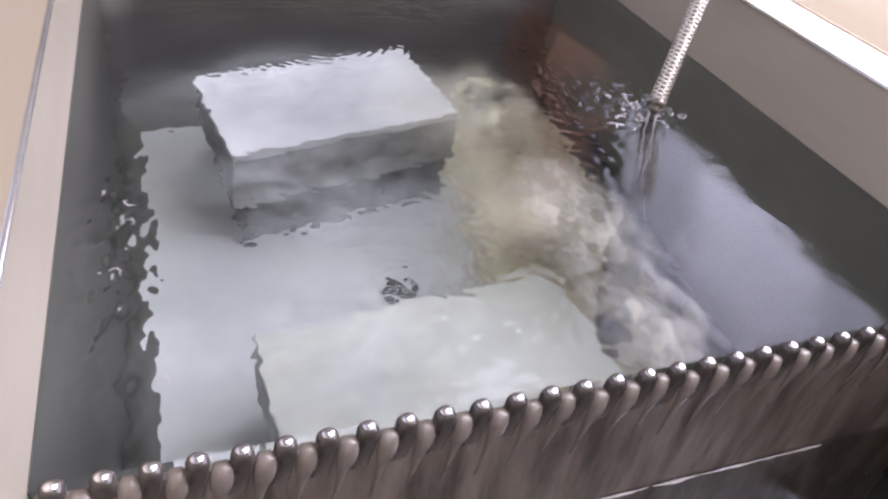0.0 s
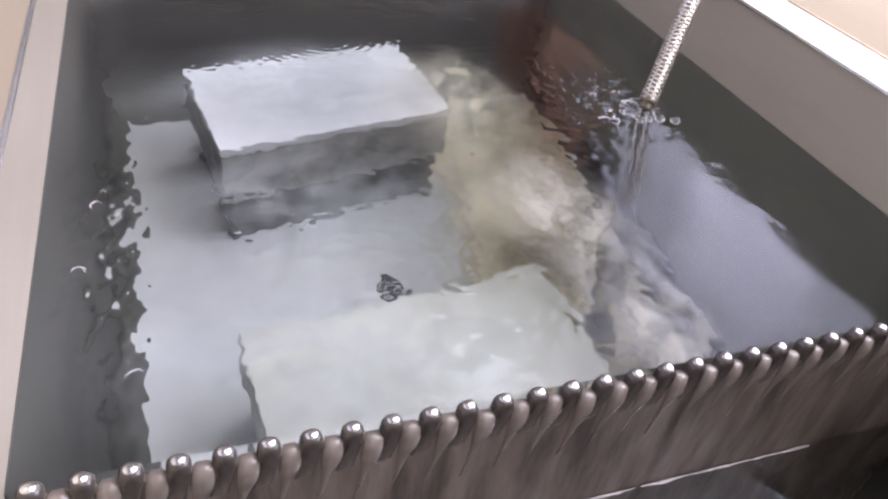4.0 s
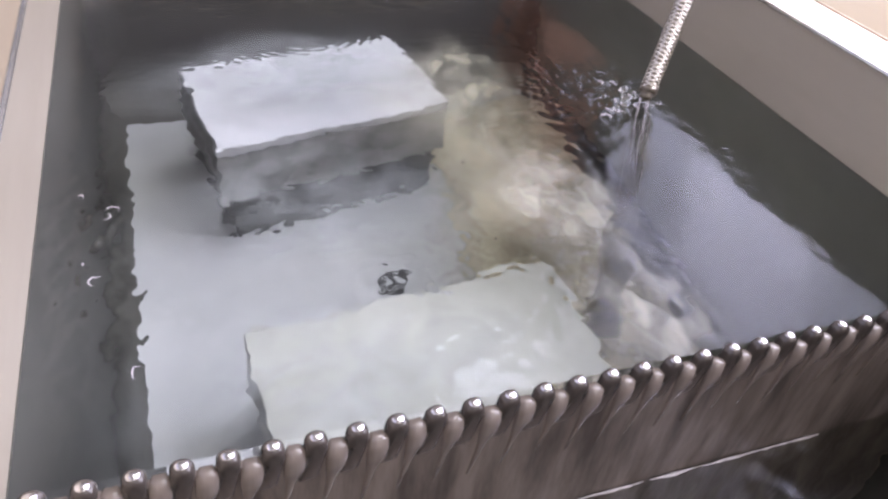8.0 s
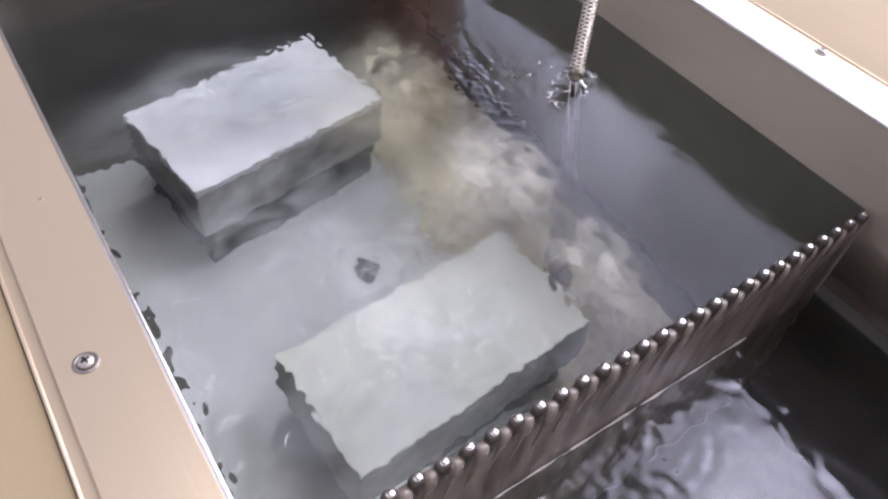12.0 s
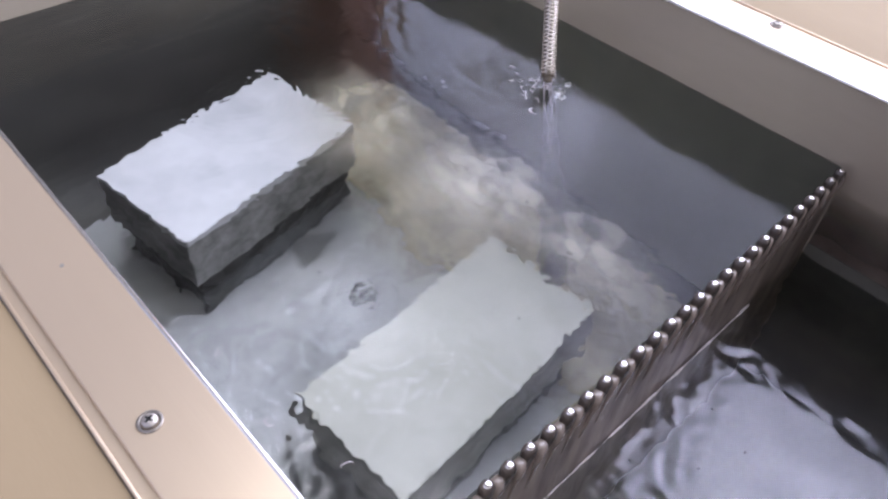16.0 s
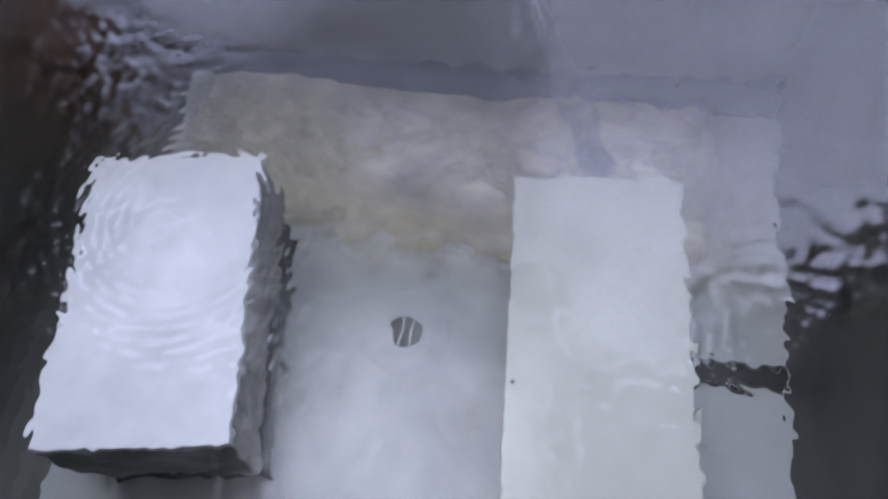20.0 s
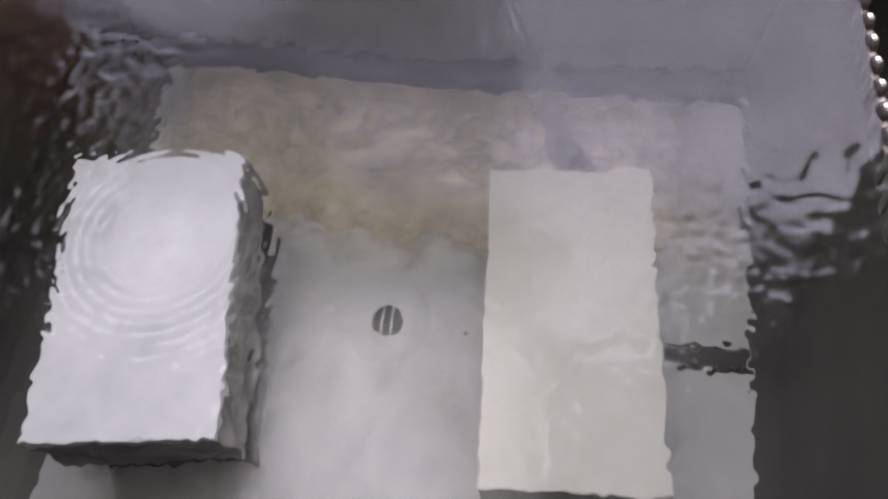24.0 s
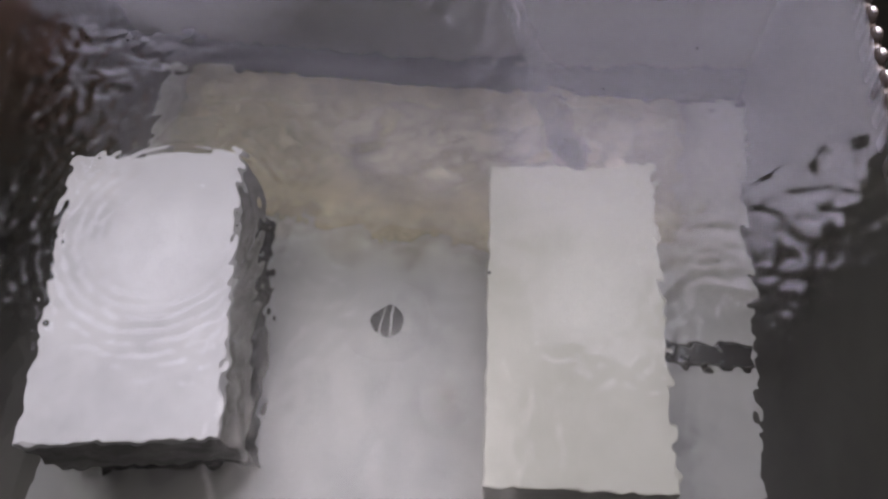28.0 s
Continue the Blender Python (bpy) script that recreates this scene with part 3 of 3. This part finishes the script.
def ripple(x, y):
    calm = 1 - 0.5 * blob(x, y, 13, 15, 9, 6)
    h = calm * (0.00034 * noise.noise((x * 30, y * 26, 0.3)) + 0.00012 * noise.noise((x * 100, y * 85, 4.1)))
    # ragged little waves, placed where the camera sees the bricks through the surface
    h += (0.00012 * noise.noise((x * 170, y * 150, 9.1)) + 0.00015 * noise.noise((x * 170 + y * 140, y * 170 - x * 140, 3.1))) * min(1.0, 0.08 + 0.8 * blob(x, y, 8, 18.5, 6, 2.6) + blob(x, y, 11, 26, 8, 5) + blob(x, y, 10, 6, 9, 5))
    # a fretted edge to the reflected sky
    h += 0.00022 * noise.noise((x * 120, y * 135, 1.9)) * (blob(x, y, 26, 10, 2.5, 9) + 0.5 * blob(x, y, 21, 22, 3, 5))
    # splash round the hose
    s = blob(x, y, 22.0, 16.2, 2.3, 2.8)
    h += s * (0.0008 * noise.noise((x * 120, y * 110, 5.5)) + 0.0007 * noise.noise((x * 270, y * 250, 1.5)))
    h += 0.00026 * noise.noise((x * 150, y * 140, 2.5)) * blob(x, y, 18.6, 10.6, 2.6, 1.3)
    h += 0.0005 * noise.noise((x * 110, y * 170, 4.7)) * blob(x, y, 19.4, 13.2, 2.6, 1.8)
    # rings spreading over the white brick
    r = math.hypot(x - 10.8 * P, y - 22.9 * P)
    h += 0.000048 * math.sin(1080 * r) * math.exp(-((r - 0.045) / 0.026) ** 2)
    r = math.hypot(x - 11.5 * P, y - 16.0 * P)
    h += 0.00003 * math.sin(980 * r) * math.exp(-((r - 0.05) / 0.022) ** 2) * blob(x, y, 12.5, 18.6, 4, 2.4)
    # restless water by the west wall, by the weir and under the far wall
    h += (0.0011 * noise.noise((x * 125, y * 100, 8.8)) + 0.0005 * noise.noise((x * 230, y * 190, 3.8))) * blob(x, y, 1.2, 7.0, 1.2, 5.0)
    s = blob(x, y, 14.8, 2.8, 5.5, 3.0)
    h += s * (0.00034 * noise.noise((x * 105, y * 110, 3.6)) + 0.00022 * noise.noise((x * 52, y * 60, 8.2)) + 0.0001 * noise.noise((x * 210, y * 200, 7.6)))
    # long low wavelets towards the far wall
    h += 0.0005 * noise.noise((x * 24, y * 125, 5.2)) * min(1.0, blob(x, y, 9, 36, 12, 8))
    s = blob(x, y, 17.0, 27.6, 3.0, 3.0)
    h += s * (0.0006 * noise.noise((x * 85, y * 85, 6.6)) + 0.0004 * noise.noise((x * 200, y * 200, 2.6)))
    h += 0.00045 * noise.noise((x * 125, y * 125, 6.6)) * (0.6 * blob(x, y, 21, 22, 3, 5) + 0.7 * blob(x, y, 4, 34, 4, 3))
    return h


water = water_sheet("water_main", -0.03, W + 0.03, 0.0012, L + 0.03, 0.0, 640, 740, ripple, WATER_MAIN, "clear rippling water filling the main chamber of the tank")


def low_ripple(x, y):
    near = math.exp(y / 0.05)
    return 0.00045 * noise.noise((x * 26, y * 26, 7)) + 0.00022 * noise.noise((x * 95, y * 95, 2)) + 0.0007 * near * noise.noise((x * 110, y * 110, 5))


water_sheet("water_lower", -0.001, W + 0.001, NEAR - 0.001, -0.0035, LOW, 240, 210, low_ripple, WATER_LOW, "dark rippling water in the lower overflow chamber")

# ---- weir ----
weir = root("weir", "brown-stained steel overflow weir with a row of rounded teeth", "weir")
part("plate", box(0.0, W, -0.003, 0.0, DEEP, -0.004), WEIR, weir)


def tooth_mesh():
    bm = bmesh.new()
    R = 0.275
    prof = [(-R, -1.5), (-R, -0.1)] + [(-R * math.cos(a * math.pi / 10), -0.1 + R * math.sin(a * math.pi / 10)) for a in range(1, 10)] + [(R, -0.1), (R, -1.5)]
    n = len(prof)
    rings = []
    for y, f, drop in ((0.0018, 0.7, 0.1), (0.0010, 0.95, 0.02), (0.0, 1.0, 0.0), (-0.0022, 1.0, 0.0), (-0.0042, 0.86, 0.06), (-0.0048, 0.5, 0.2)):
        ring = []
        for x, z in prof:
            k = min(1.0, max(0.0, (-z - 0.2) / 1.3))
            yy = y if y > -0.002 else -0.0028 + (y + 0.0028) * (1 - k) ** 0.7
            ring.append(bm.verts.new((x * f * P - 0.25 * k * P, yy, (z - (drop if z > -1.4 else 0)) * P)))
        rings.append(ring)
    for a, b in zip(rings, rings[1:]):
        for i in range(n):
            bm.faces.new((a[i], a[(i + 1) % n], b[(i + 1) % n], b[i]))
    bm.faces.new(rings[0][::-1])
    bm.faces.new(rings[-1])
    bmesh.ops.recalc_face_normals(bm, faces=bm.faces[:])
    return bm


TOOTH = mesh_of("tooth", tooth_mesh(), TOOTH_SHADE, True)
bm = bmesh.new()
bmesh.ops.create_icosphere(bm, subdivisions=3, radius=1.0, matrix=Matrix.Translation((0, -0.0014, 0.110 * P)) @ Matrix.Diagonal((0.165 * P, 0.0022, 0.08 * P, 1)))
TOOTH_GLINT = mesh_of("tip", bm, CAP_GLINT, True)
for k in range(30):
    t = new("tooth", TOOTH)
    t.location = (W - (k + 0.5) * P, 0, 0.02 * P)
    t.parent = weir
    c = new("tip", TOOTH_GLINT)
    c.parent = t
    tagged(c, "bright cap standing for the highlight on the tooth")


def spill_mesh():
    """A tongue of water that rolls over the crest and thins out down the face."""
    bm = bmesh.new()
    path = [(0.0, 0.0008, -0.24), (0.0, -0.0016, -0.21), (0.0, -0.0028, -0.30), (0.01, -0.0035, -0.52), (0.03, -0.0038, -0.80), (0.05, -0.0037, -1.0), (0.08, -0.0035, -1.25), (0.11, -0.0034, -1.5), (0.15, -0.0033, -1.9), (0.24, -0.0032, -2.7), (0.34, -0.0031, -3.5)]
    wide = (0.15, 0.21, 0.265, 0.285, 0.275, 0.23, 0.17, 0.12, 0.09, 0.04)
    thick = (0.0003, 0.0009, 0.0017, 0.0023, 0.0023, 0.0018, 0.0013, 0.0010, 0.0008, 0.0003)
    rings = []
    seg = 10
    for (x, y, z), w, d in zip(path, wide, thick):
        rings.append([bm.verts.new((-x * 1.6 * P + w * P * math.cos(k * math.tau / seg), y - d * math.sin(k * math.tau / seg), z * P + (d * math.sin(k * math.tau / seg) if y > -0.003 else 0))) for k in range(seg)])
    for a, b in zip(rings, rings[1:]):
        for k in range(seg):
            bm.faces.new((a[k], a[(k + 1) % seg], b[(k + 1) % seg], b[k]))
    bm.faces.new(rings[0][::-1])
    bm.faces.new(rings[-1])
    bmesh.ops.recalc_face_normals(bm, faces=bm.faces[:])
    return bm


SPILL = mesh_of("water_spill", spill_mesh(), WATER_SPILL, True)
spills = []
for k in range(31):
    o = tagged(new("water_spill", SPILL), "thin tongue of brownish water spilling over the weir", "water", "water spilling between the weir teeth")
    o.location = (min(max(W - k * P, 0.004), W - 0.004), 0, 0)
    o.visible_shadow = False
    spills.append(o)

# whitish strip that paints the reflection where falling water meets the lower chamber
random.seed(5)
bm = bmesh.new()
prev = None
for i in range(700):
    x = (6 + 18.5 * i / 699) * P
    w = 0.0017 * (noise.noise((x * 60, 1, 5)) + 0.5 * noise.noise((x * 260, 2, 1)) + 0.55)
    if w < 0.0001:
        prev = None
        continue
    y = -0.0046 - 0.0004 * noise.noise((x * 90, 4, 4))
    ring = [bm.verts.new((x, y + w * c, LOW + 0.0002 + 0.0007 * q)) for c, q in ((0.5, 0), (0.25, 0.8), (-0.25, 0.8), (-0.6, 0))]
    if prev:
        for k in range(3):
            bm.faces.new((prev[k], ring[k], ring[k + 1], prev[k + 1]))
    prev = ring
thing("froth", bm, WATERLINE_GLINT, "thin whitish strip painted for the bright waterline at the weir", "froth", kind="stuff", smooth=True)

# ---- bricks under water ----
def brick(corner, along, size, top, mat, body, foot, label, seed):
    b = root("brick", label, "brick", "bricks lying in the tank", at=pose(corner[0] * P, corner[1] * P, top * P, 0, 0, along))
    lx, ly, lz = (s * P for s in size)

    def worn(z0, z1, r, cuts, rough=0.0009, inset=0.0):
        bm = box(lx * inset, lx * (1 - inset), ly * inset, ly * (1 - inset), z0, z1, r, 2)
        long_edges = [e for e in bm.edges if e.calc_length() > 0.03]
        bmesh.ops.subdivide_edges(bm, edges=long_edges, cuts=cuts, use_grid_fill=True)
        for v in bm.verts:
            c = v.co.copy()
            v.co = c + Vector((noise.noise(c * 90 + Vector((seed, 0, 0))), noise.noise(c * 90 + Vector((0, seed, 0))), 0.25 * noise.noise(c * 60))) * rough
        return bm

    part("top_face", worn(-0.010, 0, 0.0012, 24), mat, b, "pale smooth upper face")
    part("body", worn(-lz, -0.0104, 0.0012, 24), body, b, "rough lower body, toned for the light on its sides")
    # added dark block that paints the shade under the brick
    part("foot", worn(DEEP - top * P, -lz + 0.0005, 0.001, 16, 0.004, 0.04), foot, b, "dark block standing for the shade under the brick")
    return b


brick((6.14, 22.64), 9.3, (13.3, 7.75, 5.2), -11.6, BRICK, BRICK_SHADED_SIDE, NEAR_BLACK, "white stone brick lying under water near the tank wall", 1.0)
brick((6.32, 4.78), 3.9, (14.7, 7.6, 4.6), -13.9, BRICK_DULL, BRICK_LIT_SIDE, BRICK_SHADED_SIDE, "pale grey stone brick lying under water beside the weir", 7.0)

# ---- hose and tap ----
HD = Vector((0.81, 0.81, 1.0)).normalized()
H0 = Vector((23.62, 13.44, 0)) * P


def hose_point(u):
    """Along the hose, u in metres from the water."""
    k = max(0.0, (u - 0.15) / 0.47)
    return H0 + HD * u + Vector((0.076, 0.306, 0.205)) * k * k


hose = root("water_hose", "braided steel water hose dipping into the water", "hose")
HR = 0.0058
U0 = 0.013
FOOT = (23.2 * P, 12.3 * P)
part("core", sweep([hose_point(U0 + (0.622 - U0) * i / 60) for i in range(61)], HR * 0.9, 14), HOSE_CORE, hose, "dark rubber core", smooth=True)
hook = hose_point(0.60)
part("clip", box(hook.x - 0.012, hook.x + 0.012, hook.y - 0.010, 1.002, hook.z - 0.008, hook.z + 0.008, 0.001), CHROME, hose, "small metal clip on the post")


def braid(hand, phase):
    pts = []
    n = 1300
    for i in range(n + 1):
        u = U0 + (0.621 - U0) * i / n
        c, d = hose_point(u), (hose_point(u + 0.002) - hose_point(u - 0.002)).normalized()
        s = d.cross(Vector((0, 0, 1))).normalized()
        t = d.cross(s)
        a = hand * u * math.tau / 0.0125 + phase
        pts.append(c + (s * math.cos(a) + t * math.sin(a)) * HR * 0.93)
    return sweep(pts, 0.00075, 5)


for hand in (1, -1):
    for q in range(4):
        part("braid", braid(hand, q * math.tau / 4), HOSE, hose, "strand of braided steel", smooth=True)
part("nozzle", sweep([hose_point(U0 - 0.006 + 0.001 * i) for i in range(8)], HR * 0.72, 16), HOSE_CORE, hose, "dark steel nozzle", smooth=True)
part("ferrule", sweep([hose_point(U0 - 0.002 + 0.002 * i) for i in range(4)], HR * 1.04, 18), HOSE_CORE, hose, "dark steel ferrule", smooth=True)

# thin jets that leave the nozzle and run on under water
jets = []
for k, (dx, dy, r0) in enumerate(((0.0030, 0.0, 0.0006), (-0.0028, 0.0010, 0.0008), (0.0004, -0.0018, 0.0005))):
    a = hose_point(U0 - 0.004) + Vector((dx, dy, 0)) * 0.8
    foot = Vector((FOOT[0] + dx * 0.8, FOOT[1] + dy * 0.8, (-5.6, -4.4, -3.4)[k] * P))
    pts = []
    for i in range(19):
        f = i / 18
        p = a.lerp(foot, f)
        pts.append((p.x + 0.0005 * math.sin(9 * f + k), p.y - 0.0004 * math.sin(7 * f + 2 * k), p.z))
    bm = sweep(pts, lambda f, r0=r0: r0 * (1.0 - 0.6 * f + 0.2 * math.sin(16 * f)), 7)
    for v in bm.verts:
        v.co -= Vector((FOOT[0], FOOT[1], 0))
    o = thing("water_jet", bm, STREAM_GLINT, "thin bright jet of water running down from the hose", "water jet", "jets below the hose", smooth=True)
    o.location = (FOOT[0], FOOT[1], 0)
    jets.append(o)

# the stirred column of the jet down to the bed, tinted dark for refraction
COLUMN = material("refraction_dark_water", (0.13, 0.122, 0.135), 0.6, 0.0, (0.2, 0.19, 0.2), 60, 0.0, 200, (1, 1, 0.3))
nt = COLUMN.node_tree
tc, n, lim = nt.nodes.new("ShaderNodeTexCoord"), nt.nodes.new("ShaderNodeTexNoise"), nt.nodes.new("ShaderNodeMapRange")
n.inputs["Scale"].default_value = 70
nt.links.new(tc.outputs["Object"], n.inputs["Vector"])
lim.inputs["From Min"].default_value, lim.inputs["From Max"].default_value = 0.35, 0.65
lim.inputs["To Min"].default_value, lim.inputs["To Max"].default_value = 0.06, 0.34
nt.links.new(n.outputs[0], lim.inputs[0])
nt.links.new(lim.outputs[0], nt.nodes["Principled BSDF"].inputs["Alpha"])
top, low = Vector((23.7 * P, 13.5 * P, -0.006)), Vector((22.0 * P, 9.4 * P, -15.4 * P))
bm = sweep([top.lerp(low, i / 30) + Vector((0.0016 * math.sin(i * 0.9), 0.0016 * math.cos(i * 0.7), 0)) for i in range(31)], lambda f: P * (0.30 + 0.55 * f + 0.12 * math.sin(13 * f) * f), 12)
for v in bm.verts:
    v.co -= Vector((FOOT[0], FOOT[1], 0))
o = thing("water_jet", bm, COLUMN, "stirred column of water below the hose, darkened for refraction", "water jet", "jets below the hose", smooth=True)
o.location = (FOOT[0], FOOT[1], 0)
jets.append(o)

# bright curls that paint glints round the splash and along the wall
random.seed(17)
flecks = []
for k in range(25):
    r0 = random.uniform(0.0012, 0.0034) if k < 6 else random.uniform(0.0014, 0.0048)
    a0, span = random.uniform(0, 6.28), random.uniform(1.2, 4.2)
    w0 = random.uniform(0.00018, 0.0003) if k < 6 else random.uniform(0.0003, 0.0006)
    bm = sweep([(r0 * math.cos(a0 + span * i / 12), r0 * random.uniform(0.6, 1.2) * math.sin(a0 + span * i / 12), 0.0006 * math.sin(3.1 * i / 12)) for i in range(13)], lambda f, w0=w0: w0 * (0.25 + math.sin(math.pi * f)), 6)
    o = thing("glint_curl", bm, STREAM_GLINT, "small bright curl painted as a glint on the water", "froth", "froth curls on the water", smooth=True)
    if k < 6:
        o.location = (random.gauss(1.9, 0.5) * P, random.uniform(2.5, 11.0) * P, 0.0006)
    else:
        o.location = (random.gauss(23.2, 0.7) * P, random.gauss(14.2, 0.8) * P, 0.001)
    flecks.append(o)

post = root("timber_post", "red-brown timber post standing beyond the worktop corner", "post")
part("shaft", box(0.73, 0.86, 1.0, 1.2, WT, 0.78, 0.004), TIMBER, post)
part("base", box(0.715, 0.875, 0.985, 1.215, WT, WT + 0.03, 0.003), TIMBER, post)

# ---- small drops and bubbles that move ----
def drop(name, r, flat, mat, label, category, group):
    bm = bmesh.new()
    bmesh.ops.create_icosphere(bm, subdivisions=2, radius=r)
    for v in bm.verts:
        v.co.z *= flat
    ob = thing(name, bm, mat, label, category, group, smooth=True)
    ob.visible_shadow = False
    return ob


random.seed(11)
bubbles = [drop("bubble", random.uniform(0.0006, 0.0014), 0.6, WATER, "small clear bubble drifting on the lower water", "bubble", "bubbles below the weir") for i in range(14)]
splashes = [drop("water_drop", random.uniform(0.0014, 0.0034), 0.7, WATER, "clear drop of water thrown up beside the hose", "water drop", "drops round the hose") for i in range(12)]
specks = [drop("speck", random.uniform(0.0006, 0.0011), 0.5, NEAR_BLACK, "tiny dark speck drifting on the water", "speck", "specks on the water") for i in range(4)]


def motions():
    # the rippled surface sways under the still walls
    def sway(t, z, a, b):
        return pose(a * math.sin(5.1 * t) + 0.5 * a * math.sin(8.3 * t + 1), 0, z, 0, 0, 0)

    times = [i * 0.2 for i in range(141)]
    walk(water, [(t, sway(t, 0.0, 0.007, 0)) for t in times])
    for i, (o, x, y, z, turn, dense) in enumerate(clouds):
        # half-way the haze sheets drop to the floor, later the plume, to fit later views
        rows = []
        for j in range(57):
            t = j * 0.5
            k = min(1.0, max(0.0, (t - 12.4) / 2.4 if dense == "milky" else (t - 15.0) / 6.0))
            k = k * k * (3 - 2 * k)
            p = Vector((x, y, z)).lerp(Vector((x if dense == "milky" else max(x, 23.5 * P), y, -19.4 * P + 0.06 * i * P)), k)
            m = pose(p.x + 0.004 * math.sin(0.5 * t + i * 1.7), p.y + 0.012 * math.sin(0.33 * t + i), p.z, 0, 0, turn + 9 * math.sin(0.27 * t + 1.3 * i))
            rows.append((t, m))
        walk(o, rows)
    for i, o in enumerate(spills):
        x = o.location.x
        walk(o, [(t, pose(x, 0.0006 * math.sin(6.3 * t + i * 1.9), 0.0006 * math.sin(9.1 * t + i * 2.3), 0, 0, 2 * math.sin(7 * t + i))) for t in [j * 0.25 for j in range(113)]])
    for i, o in enumerate(jets):
        x, y = FOOT
        walk(o, [(t, pose(x + 0.0004 * math.sin(7.7 * t + i), y + 0.0004 * math.sin(9.3 * t + 2 * i), 0, 0, 0, 3 * math.sin(3.1 * t + 2 * i))) for t in [j * 0.2 for j in range(141)]])
    for i, o in enumerate(flecks):
        x, y, z = o.location
        a = 0.004
        walk(o, [(t, pose(x + a * math.sin(2.3 * t + i * 1.7), y + 1.6 * a * math.sin(1.7 * t + i * 2.9), z + 0.0012 * math.sin(5.3 * t + i) - 0.0004, 0, 0, 80 * math.sin(1.3 * t + i))) for t in [j * 0.25 for j in range(113)]])
    random.seed(21)
    for i, o in enumerate(bubbles):
        x0, sp, ph = random.uniform(0.1, W - 0.05), random.uniform(0.006, 0.016), random.uniform(0, 20)
        rows = []
        for j in range(57):
            t = j * 0.5
            d = ((t + ph) * sp) % 0.16
            rows.append((t, pose(x0 + 0.02 * math.sin(0.5 * t + ph), -0.015 - abs(d - 0.08) * 2, LOW + 0.0004)))
        walk(o, rows)
    for i, o in enumerate(splashes):
        a, r, ph = random.uniform(0, 6.28), random.uniform(0.010, 0.028), random.uniform(0, 1)
        rows = []
        for j in range(281):
            t = j * 0.1
            k = (t * 1.7 + ph) % 1.0
            rows.append((t, pose(H0.x + r * math.cos(a + 2.4 * int(t * 1.7 + ph)) * (0.4 + 0.6 * k), H0.y + r * math.sin(a + 2.4 * int(t * 1.7 + ph)) * (0.4 + 0.6 * k), -0.004 + 0.05 * k * (1 - k))))
        walk(o, rows)
    for i, o in enumerate(specks):
        x0, y0 = random.uniform(8, 20) * P, random.uniform(5, 12) * P
        walk(o, [(t, pose(x0 + 0.03 * math.sin(0.21 * t + i), y0 + 0.03 * math.cos(0.17 * t + 2 * i), 0.0004)) for t in [j * 1.0 for j in range(29)]])


motions()
